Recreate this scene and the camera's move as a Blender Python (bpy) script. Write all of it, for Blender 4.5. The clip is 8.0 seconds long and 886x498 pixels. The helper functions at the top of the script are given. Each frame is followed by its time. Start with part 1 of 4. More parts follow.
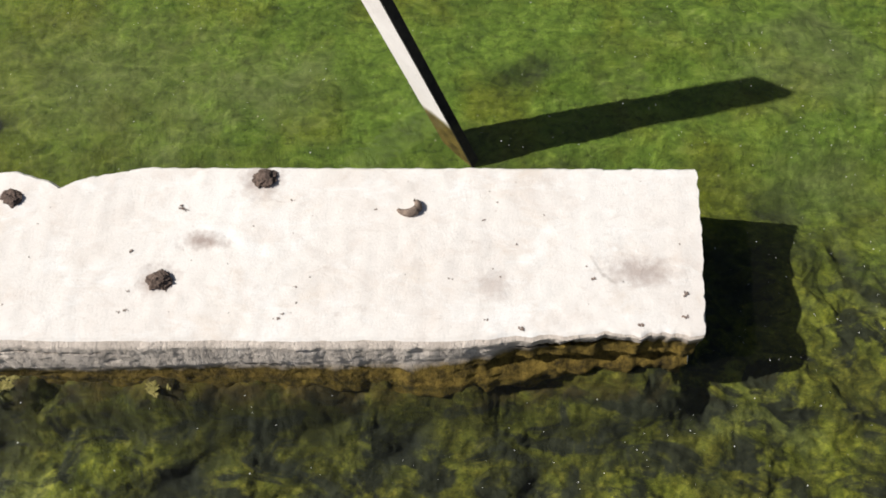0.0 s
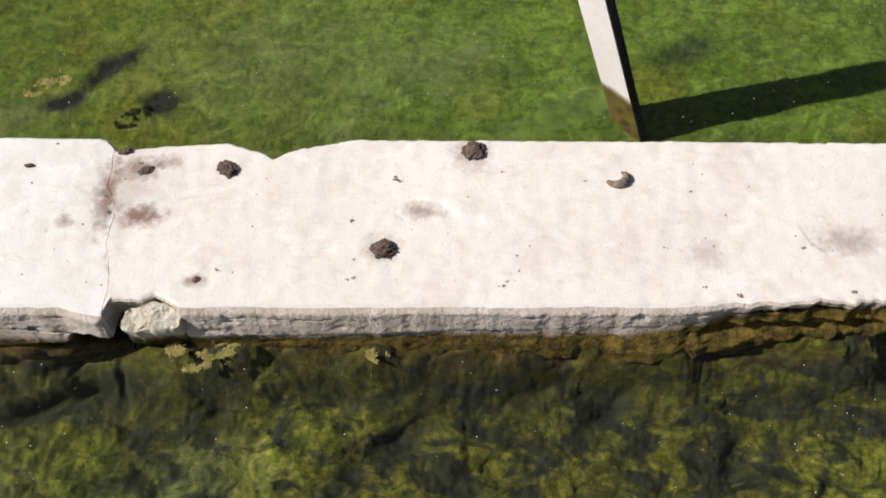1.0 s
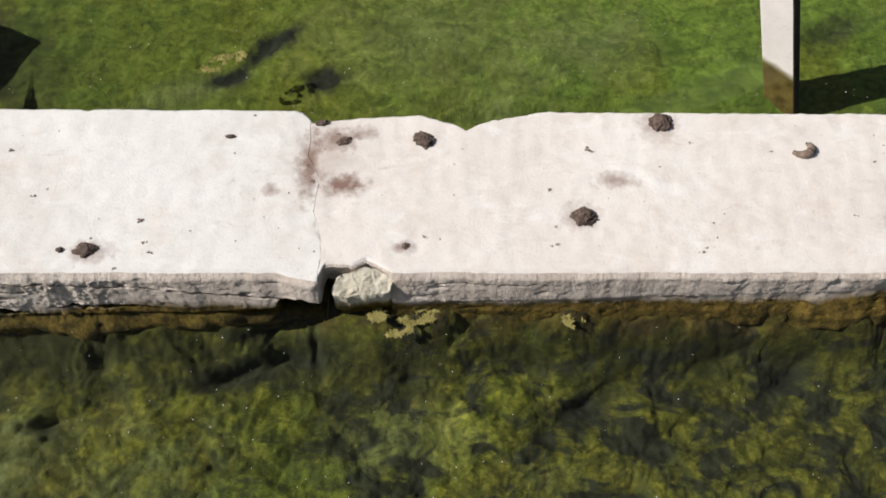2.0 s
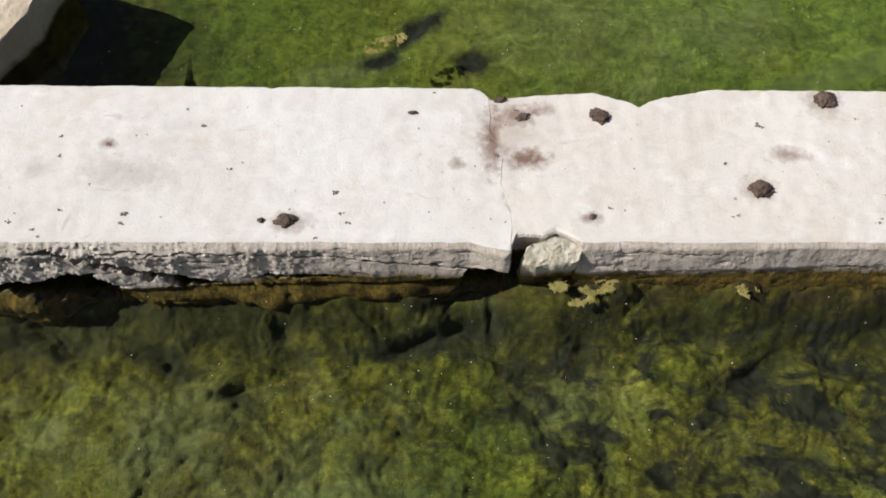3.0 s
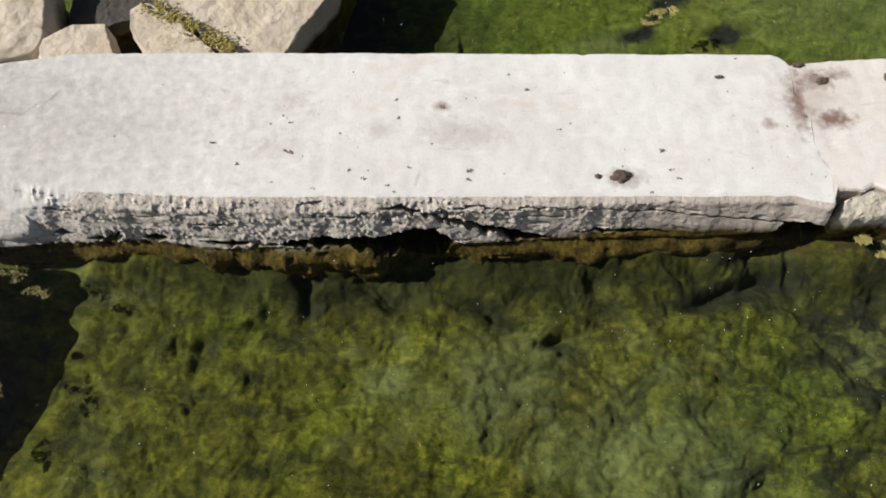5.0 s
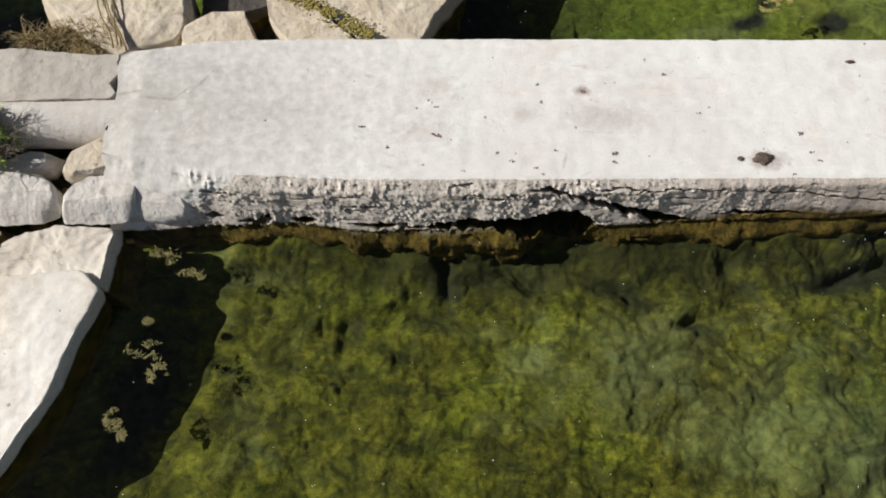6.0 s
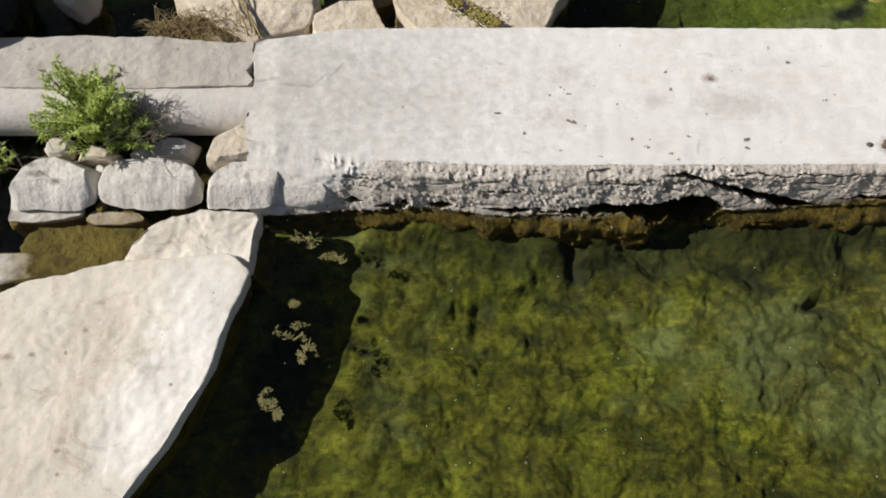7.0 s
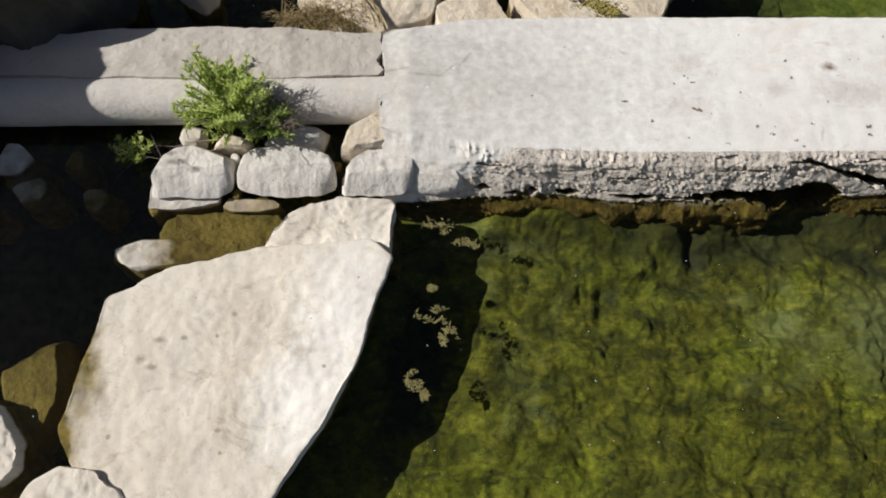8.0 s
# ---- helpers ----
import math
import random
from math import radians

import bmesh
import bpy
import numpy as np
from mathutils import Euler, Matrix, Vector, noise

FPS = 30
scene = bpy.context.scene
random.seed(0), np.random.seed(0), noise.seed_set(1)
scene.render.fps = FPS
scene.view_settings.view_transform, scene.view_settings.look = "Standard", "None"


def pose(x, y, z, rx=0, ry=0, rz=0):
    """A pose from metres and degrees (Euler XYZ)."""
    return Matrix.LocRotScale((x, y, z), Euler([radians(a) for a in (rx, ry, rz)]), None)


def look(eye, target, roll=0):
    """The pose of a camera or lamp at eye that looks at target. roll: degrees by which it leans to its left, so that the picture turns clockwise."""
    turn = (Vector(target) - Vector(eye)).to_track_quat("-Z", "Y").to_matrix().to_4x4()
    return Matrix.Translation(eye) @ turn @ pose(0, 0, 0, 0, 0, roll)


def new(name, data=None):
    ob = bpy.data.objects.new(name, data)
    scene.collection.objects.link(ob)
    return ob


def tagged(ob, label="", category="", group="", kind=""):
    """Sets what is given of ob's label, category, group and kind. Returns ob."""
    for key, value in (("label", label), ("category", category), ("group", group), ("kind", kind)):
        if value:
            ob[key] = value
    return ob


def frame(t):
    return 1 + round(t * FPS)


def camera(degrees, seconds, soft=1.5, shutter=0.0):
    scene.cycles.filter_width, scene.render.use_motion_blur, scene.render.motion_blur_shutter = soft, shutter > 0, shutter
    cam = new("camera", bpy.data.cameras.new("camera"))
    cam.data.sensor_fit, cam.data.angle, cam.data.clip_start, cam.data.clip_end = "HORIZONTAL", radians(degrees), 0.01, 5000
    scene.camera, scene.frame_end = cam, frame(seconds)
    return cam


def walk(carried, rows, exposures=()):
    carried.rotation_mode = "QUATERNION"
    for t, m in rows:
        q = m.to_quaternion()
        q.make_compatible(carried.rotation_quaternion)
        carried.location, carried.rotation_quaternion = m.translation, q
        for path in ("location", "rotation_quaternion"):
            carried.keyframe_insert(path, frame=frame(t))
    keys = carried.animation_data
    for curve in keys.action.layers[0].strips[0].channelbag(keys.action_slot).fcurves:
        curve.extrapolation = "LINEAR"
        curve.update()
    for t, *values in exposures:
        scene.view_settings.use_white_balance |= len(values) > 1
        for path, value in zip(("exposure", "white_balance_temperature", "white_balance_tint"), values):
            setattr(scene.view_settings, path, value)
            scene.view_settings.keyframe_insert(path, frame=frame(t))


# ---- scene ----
cam = camera(66.0, 8.0, soft=1.8)
PATH = [  # seconds, eye, yaw (to the left), pitch, roll
    (0, 0.240, 0.915, 4.694, -1.16, -68.56, 1.17),
    (0.5, -0.544, 0.823, 4.717, -2.63, -68.79, 2.60),
    (1, -1.280, 0.723, 4.716, -3.42, -68.98, 3.31),
    (1.5, -1.983, 0.612, 4.711, -3.83, -69.06, 3.66),
    (2, -2.661, 0.489, 4.711, -4.06, -69.00, 3.85),
    (2.5, -3.319, 0.360, 4.720, -4.20, -68.84, 3.96),
    (3, -3.960, 0.231, 4.737, -4.30, -68.64, 4.03),
    (3.5, -4.583, 0.109, 4.757, -4.38, -68.45, 4.06),
    (4, -5.188, -0.002, 4.777, -4.44, -68.32, 4.05),
    (4.5, -5.774, -0.097, 4.794, -4.49, -68.25, 4.01),
    (5, -6.342, -0.179, 4.806, -4.57, -68.26, 3.97),
    (5.5, -6.893, -0.248, 4.814, -4.69, -68.32, 3.99),
    (6, -7.428, -0.308, 4.820, -4.88, -68.41, 4.10),
    (6.5, -7.949, -0.362, 4.828, -5.13, -68.51, 4.31),
    (7, -8.459, -0.414, 4.843, -5.42, -68.61, 4.58),
    (7.5, -8.960, -0.461, 4.868, -5.62, -68.77, 4.76),
    (8, -9.451, -0.494, 4.904, -5.53, -69.13, 4.52),
]
walk(cam, [(t, pose(x, y, z, 90 + pitch, 0, yaw) @ pose(0, 0, 0, 0, 0, roll)) for t, x, y, z, yaw, pitch, roll in PATH],
     exposures=[(0.0, 0.32, 6550, 8), (1.5, 0.18, 6600, 10), (4.0, 0.09, 6550, 8), (8.0, 0.06, 6550, 8)])

WATER = 0.10      # level of the pool
TOP = 0.45        # top of the weir wall
FAR, NEAR = 3.20, 1.95   # its two top edges
END = 2.08        # its free end

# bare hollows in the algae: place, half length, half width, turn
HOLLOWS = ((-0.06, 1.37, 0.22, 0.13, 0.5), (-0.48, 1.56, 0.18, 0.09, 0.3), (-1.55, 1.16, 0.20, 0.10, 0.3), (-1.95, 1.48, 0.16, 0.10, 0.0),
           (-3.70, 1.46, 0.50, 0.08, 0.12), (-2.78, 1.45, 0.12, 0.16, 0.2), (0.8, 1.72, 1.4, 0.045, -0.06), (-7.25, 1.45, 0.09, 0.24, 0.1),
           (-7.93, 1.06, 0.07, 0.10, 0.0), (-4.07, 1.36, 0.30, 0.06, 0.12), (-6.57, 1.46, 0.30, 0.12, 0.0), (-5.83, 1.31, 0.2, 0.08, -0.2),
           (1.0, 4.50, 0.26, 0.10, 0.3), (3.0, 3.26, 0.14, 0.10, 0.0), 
           # the last one darkens the bed inside the shadow of the wall's end
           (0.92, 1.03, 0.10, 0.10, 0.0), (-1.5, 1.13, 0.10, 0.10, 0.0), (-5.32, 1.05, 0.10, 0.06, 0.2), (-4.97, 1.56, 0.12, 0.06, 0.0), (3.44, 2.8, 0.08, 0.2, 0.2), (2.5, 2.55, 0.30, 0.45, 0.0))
# deep places painted dark for the rocks' shade, with some bare hollows among them
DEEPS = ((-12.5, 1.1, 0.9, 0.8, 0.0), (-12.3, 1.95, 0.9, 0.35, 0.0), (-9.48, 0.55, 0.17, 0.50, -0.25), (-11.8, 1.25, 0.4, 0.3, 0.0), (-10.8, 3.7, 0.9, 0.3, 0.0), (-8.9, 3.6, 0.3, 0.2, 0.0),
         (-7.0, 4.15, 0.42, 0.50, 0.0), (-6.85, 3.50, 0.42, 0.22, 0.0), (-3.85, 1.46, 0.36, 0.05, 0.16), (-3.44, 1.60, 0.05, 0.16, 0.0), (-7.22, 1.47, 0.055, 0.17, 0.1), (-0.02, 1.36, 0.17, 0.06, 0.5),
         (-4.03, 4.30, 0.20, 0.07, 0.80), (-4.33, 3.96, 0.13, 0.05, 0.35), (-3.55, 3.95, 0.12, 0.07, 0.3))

# ---- light ----
SUN_TO = Vector((1.0, -0.07, -0.735)).normalized()
world = bpy.data.worlds.new("world")
scene.world = world
world.use_nodes = True
wn = world.node_tree.nodes
sky = wn.new("ShaderNodeTexSky")
sky.sky_type = "NISHITA"
sky.sun_disc = False
sky.air_density, sky.dust_density, sky.ozone_density = 0.8, 2.5, 0.6   # a pale, hazy sky
sky.sun_elevation = math.asin(-SUN_TO.z)
sky.sun_rotation = math.atan2(-SUN_TO.x, -SUN_TO.y) % (2 * math.pi)
world.node_tree.links.new(sky.outputs[0], wn["Background"].inputs[0])
wn["Background"].inputs[1].default_value = 0.045
sun_data = bpy.data.lights.new("sun", "SUN")
sun_data.energy, sun_data.angle, sun_data.color = 4.7, radians(0.5), (1.0, 0.955, 0.90)
sun = new("sun", sun_data)
sun.matrix_world = look((0, 0, 20), Vector((0, 0, 20)) + SUN_TO)


# ---- materials ----
class Mat:
    """A small builder of node materials; all textures run in world metres."""

    def __init__(self, name, rough=0.85):
        self.m = bpy.data.materials.new(name)
        self.m.use_nodes = True
        self.n, self.l = self.m.node_tree.nodes, self.m.node_tree.links
        self.b = self.n["Principled BSDF"]
        self.b.inputs["Roughness"].default_value = rough
        self.b.inputs["Specular IOR Level"].default_value = 0.3
        self.pos = self.n.new("ShaderNodeNewGeometry").outputs["Position"]
        self.wobble, self.grain = None, 16

    def node(self, kind, **given):
        k = self.n.new(kind)
        for key, v in given.items():
            if hasattr(v, "is_output"):
                self.l.new(v, k.inputs[key])
            else:
                k.inputs[key].default_value = v
        return k

    def scaled(self, sx, sy, sz, vec=None):
        k = self.n.new("ShaderNodeMapping")
        self.l.new(vec or self.pos, k.inputs[0])
        k.inputs["Scale"].default_value = (sx, sy, sz)
        return k.outputs[0]

    def noise(self, scale, detail=4.0, rough=0.6, vec=None, warp=0.0):
        k = self.node("ShaderNodeTexNoise", Vector=vec or self.pos, Scale=scale, Detail=detail, Roughness=rough, Distortion=warp)
        return k.outputs["Fac"]

    def ramp(self, fac, *stops):
        k = self.n.new("ShaderNodeValToRGB")
        self.l.new(fac, k.inputs[0])
        e = k.color_ramp.elements
        while len(e) < len(stops):
            e.new(0.5)
        for el, (p, c) in zip(e, stops):
            el.position = p
            el.color = (*c, 1) if isinstance(c, tuple) else (c, c, c, 1)
        return k.outputs[0]

    def mix(self, fac, a, b, mode="MIX"):
        k = self.n.new("ShaderNodeMix")
        k.data_type, k.blend_type = "RGBA", mode
        for i, v in ((0, fac), (6, a), (7, b)):
            if hasattr(v, "is_output"):
                self.l.new(v, k.inputs[i])
            else:
                k.inputs[i].default_value = (*v, 1) if isinstance(v, tuple) else v
        return k.outputs[2]

    def math(self, op, a, b=0.0, clamp=False):
        k = self.n.new("ShaderNodeMath")
        k.operation, k.use_clamp = op, clamp
        for i, v in ((0, a), (1, b)):
            if hasattr(v, "is_output"):
                self.l.new(v, k.inputs[i])
            else:
                k.inputs[i].default_value = v
        return k.outputs[0]

    def dots(self, scale, size, keep):
        """Sparse round specks: 1 inside a speck. keep: the share of cells that has one."""
        v = self.node("ShaderNodeTexVoronoi", Vector=self.pos, Scale=scale)
        sep = self.n.new("ShaderNodeSeparateColor")
        self.l.new(v.outputs["Color"], sep.inputs[0])
        has = self.math("LESS_THAN", sep.outputs[0], keep)
        r = self.math("MULTIPLY", sep.outputs[1], size)
        inside = self.math("LESS_THAN", v.outputs["Distance"], r)
        return self.math("MULTIPLY", has, inside)

    def spot(self, x, y, z, rx, ry, soft=0.5, turn=0.0):
        """A stain of its own: 1 in the middle, broken up at the rim."""
        k = self.n.new("ShaderNodeMapping")
        k.vector_type = "TEXTURE"
        self.l.new(self.pos, k.inputs[0])
        k.inputs["Location"].default_value = (x, y, z)
        k.inputs["Rotation"].default_value = (0, 0, turn)
        k.inputs["Scale"].default_value = (rx, ry, 0.5)
        ln = self.n.new("ShaderNodeVectorMath")
        ln.operation = "LENGTH"
        self.l.new(k.outputs[0], ln.inputs[0])
        if self.wobble is None:
            self.wobble = self.math("MULTIPLY", self.math("SUBTRACT", self.noise(self.grain, 5), 0.5), 1.6)
        d = self.math("ADD", ln.outputs["Value"], self.wobble)
        return self.math("MULTIPLY", self.math("SUBTRACT", 1.0, d, True), 1 / soft, True)

    def height(self):
        s = self.n.new("ShaderNodeSeparateXYZ")
        self.l.new(self.pos, s.inputs[0])
        return s.outputs

    def done(self, color, bump=None, strength=0.4, dist=0.02, rough=None):
        if hasattr(color, "is_output"):
            self.l.new(color, self.b.inputs["Base Color"])
        else:
            self.b.inputs["Base Color"].default_value = (*color, 1)
        if rough is not None:
            self.l.new(rough, self.b.inputs["Roughness"])
        if bump is not None:
            k = self.node("ShaderNodeBump", Height=bump, Strength=strength, Distance=dist)
            self.l.new(k.outputs[0], self.b.inputs["Normal"])
        return self.m


def concrete_top(name, low, mid, high, wash):
    m = Mat(name, 0.9)
    base = m.ramp(m.noise(0.9, 5), (0.3, low), (0.5, mid), (0.72, high))
    base = m.mix(m.ramp(m.noise(4.5, 8, 0.75, m.scaled(0.75, 1.1, 1), 0.7), (0.50, 0.0), (0.70, 0.5)), base, wash)
    base = m.mix(m.ramp(m.noise(2.3, 6, 0.7, m.scaled(0.7, 1.2, 1), 0.4), (0.55, 0.0), (0.72, 0.5)), base, (0.66, 0.56, 0.47))
    base = m.mix(m.ramp(m.noise(3.1, 7, 0.75, m.scaled(0.6, 1.3, 1), 0.5), (0.52, 0.0), (0.64, 0.6)), base, (0.85, 0.845, 0.835))
    base = m.mix(m.ramp(m.noise(7.7, 6, 0.7, m.scaled(0.6, 1.3, 1), 0.6), (0.62, 0.0), (0.72, 0.45)), base, (0.48, 0.40, 0.35))
    base = m.mix(m.ramp(m.noise(45, 3, 0.6), (0.55, 0.0), (0.8, 0.35)), base, (0.5, 0.47, 0.44))
    base = m.mix(m.math("MULTIPLY", m.spot(-9.5, 2.6, TOP, 2.3, 1.5, 1.0), 0.85), base, m.ramp(m.noise(4.5, 9, 0.72, m.scaled(0.7, 1.2, 1), 0.6), (0.3, (0.38, 0.36, 0.33)), (0.7, (0.55, 0.525, 0.49))))
    # brown stains that stand out on the slab
    for x, y, rx, ry, c in ((-3.22, 2.595, 0.20, 0.11, 1.0), (-3.29, 2.95, 0.19, 0.11, 0.8), (-3.10, 3.01, 0.14, 0.07, 0.6), (-3.475, 2.74, 0.10, 0.34, 0.9), (-3.36, 2.80, 0.40, 0.45, 0.22),
                            (-1.33, 2.64, 0.2, 0.08, 0.7), (1.58, 2.42, 0.30, 0.13, 0.55), (-2.81, 2.13, 0.11, 0.06, 0.8),
                            (-3.73, 2.555, 0.07, 0.07, 0.7), (-6.1, 2.50, 0.45, 0.2, 0.14), (0.60, 2.33, 0.15, 0.13, 0.35), (-6.20, 2.70, 0.08, 0.06, 0.7),
                            (-4.88, 2.10, 0.20, 0.10, 0.7), (-1.6, 2.36, 0.17, 0.13, 0.5), (-0.99, 3.10, 0.18, 0.17, 0.6), (-6.65, 2.5, 0.16, 0.10, 0.25), (-6.0, 2.46, 0.40, 0.14, 0.2), (-7.4, 2.35, 0.3, 0.1, 0.15), (-7.3, 2.75, 0.25, 0.1, 0.12), (-5.6, 2.86, 0.25, 0.08, 0.12)):
        base = m.mix(m.math("MULTIPLY", m.spot(x, y, TOP, rx, ry, 0.8), c), base, (0.25, 0.16, 0.13))
    base = m.mix(m.math("MULTIPLY", m.math("MULTIPLY", m.dots(8, 0.10, 0.4), m.ramp(m.noise(1.1, 2), (0.45, 0.0), (0.6, 1.0))), 0.5), base, (0.36, 0.27, 0.22))
    base = m.mix(m.math("MULTIPLY", m.dots(5, 0.11, 0.3), 0.45), base, (0.86, 0.87, 0.86))
    # hairline cracks
    for x, y, long, turn in ((-9.62, 2.70, 0.14, 0.1), (-9.38, 2.64, 0.14, -0.1), (-9.22, 2.68, 0.08, 0.7), (-9.08, 2.78, 0.14, 0.95), (1.30, 2.45, 0.08, -1.1), (1.37, 2.37, 0.07, -0.7),
                             (-6.38, 2.09, 0.07, 1.3), (-3.38, 2.21, 0.05, -1.1), (-3.41, 2.30, 0.03, 1.5)):
        base = m.mix(m.math("MULTIPLY", m.spot(x, y, TOP, long * 1.3, 0.016, 0.7, turn), 0.28), base, (0.16, 0.13, 0.115))
    bump = m.math("ADD", m.noise(60, 4, 0.7), m.math("MULTIPLY", m.noise(9, 5), 0.9))
    return m.done(base, bump, 0.3, 0.01)


def concrete_face():
    m = Mat("rough_concrete", 0.95)
    base = m.ramp(m.noise(5, 6, 0.7), (0.3, (0.47, 0.40, 0.345)), (0.55, (0.67, 0.58, 0.51)), (0.75, (0.78, 0.70, 0.63)))
    x, _, z = m.height()
    old = m.math("ADD", m.math("MULTIPLY", m.math("MULTIPLY", m.math("ADD", x, 4.4), -0.6, True), 0.75), 0.25)
    base = m.mix(old, base, m.ramp(m.noise(5, 6, 0.7), (0.3, (0.50, 0.45, 0.395)), (0.7, (0.75, 0.69, 0.625))))
    base = m.mix(m.math("MULTIPLY", m.ramp(m.noise(38, 3, 0.6), (0.54, 0.0), (0.64, 0.75)), old), base, (0.11, 0.10, 0.09))
    base = m.mix(m.math("MULTIPLY", m.ramp(m.noise(7, 6, 0.7, m.scaled(0.35, 1, 2.2)), (0.57, 0.0), (0.70, 0.5)), old), base, (0.24, 0.215, 0.19))
    mark = m.math("ADD", 0.125, m.math("MULTIPLY", m.math("MULTIPLY", m.math("ADD", x, 5.9), 0.8, True), 0.10))
    mark = m.math("ADD", mark, m.math("MULTIPLY", m.math("MULTIPLY", m.math("SUBTRACT", x, 0.0), 0.9, True), 0.17))
    mark = m.math("ADD", mark, m.math("MULTIPLY", m.math("MULTIPLY", m.math("ADD", x, 3.0), 0.4, True), 0.03))
    wet = m.math("ADD", m.math("MULTIPLY", m.math("SUBTRACT", mark, z), 14.0), m.math("MULTIPLY", m.math("SUBTRACT", m.noise(6, 4), 0.5), 1.2), True)
    base = m.mix(wet, base, m.ramp(m.noise(11, 7, 0.75), (0.32, (0.014, 0.010, 0.004)), (0.46, (0.078, 0.054, 0.010)), (0.60, (0.195, 0.132, 0.026)), (0.75, (0.115, 0.100, 0.022))))
    bump = m.math("ADD", m.noise(32, 5, 0.75), m.math("MULTIPLY", m.noise(90, 2), 0.4))
    return m.done(base, bump, 0.8, 0.02)


def stone(name, light, mid, dark, stain=(0.34, 0.26, 0.16), amount=0.5, low=0.15, relief=0.6, pits=(), bleached=(), sharp=14.0):
    """Pale weathered limestone with ochre stains, and a brown tide mark at the waterline."""
    m = Mat(name, 0.9)
    base = m.ramp(m.noise(2.2, 6, 0.65), (0.3, mid), (0.6, light))
    base = m.mix(m.ramp(m.noise(8, 6, 0.7, warp=0.6), (0.55, 0.0), (0.75, amount)), base, stain)
    base = m.mix(m.ramp(m.noise(26, 5, 0.75), (0.58, 0.0), (0.75, 0.6)), base, dark)
    base = m.mix(m.ramp(m.noise(4.2, 8, 0.78, m.scaled(0.7, 1.0, 1.6), 0.8), (0.56, 0.0), (0.66, 0.55)), base, m.mix(0.5, dark, stain))
    for px, py, rx, ry in bleached:
        base = m.mix(m.math("MULTIPLY", m.spot(px, py, 0.25, rx, ry, 0.9), 0.7), base, (0.82, 0.81, 0.79))
    z = m.height()[2]
    tide = m.math("ADD", m.math("MULTIPLY", m.math("SUBTRACT", low, z), sharp), m.math("MULTIPLY", m.math("SUBTRACT", m.noise(7, 4), 0.5), 1.2), True)
    base = m.mix(tide, base, m.ramp(m.noise(9, 5), (0.35, (0.085, 0.060, 0.014)), (0.7, (0.24, 0.170, 0.045))))
    base = m.mix(m.math("MULTIPLY", m.dots(9, 0.16, 0.15), 0.7), base, dark)
    for px, py, rx, ry in pits:
        base = m.mix(m.math("MULTIPLY", m.spot(px, py, 0.2, rx, ry, 0.7), 0.75), base, dark)
    bump = m.math("ADD", m.math("MULTIPLY", m.noise(30, 6, 0.75), 0.6), m.math("MULTIPLY", m.noise(6, 6, 0.65), 2.5))
    return m.done(base, bump, relief, 0.02)


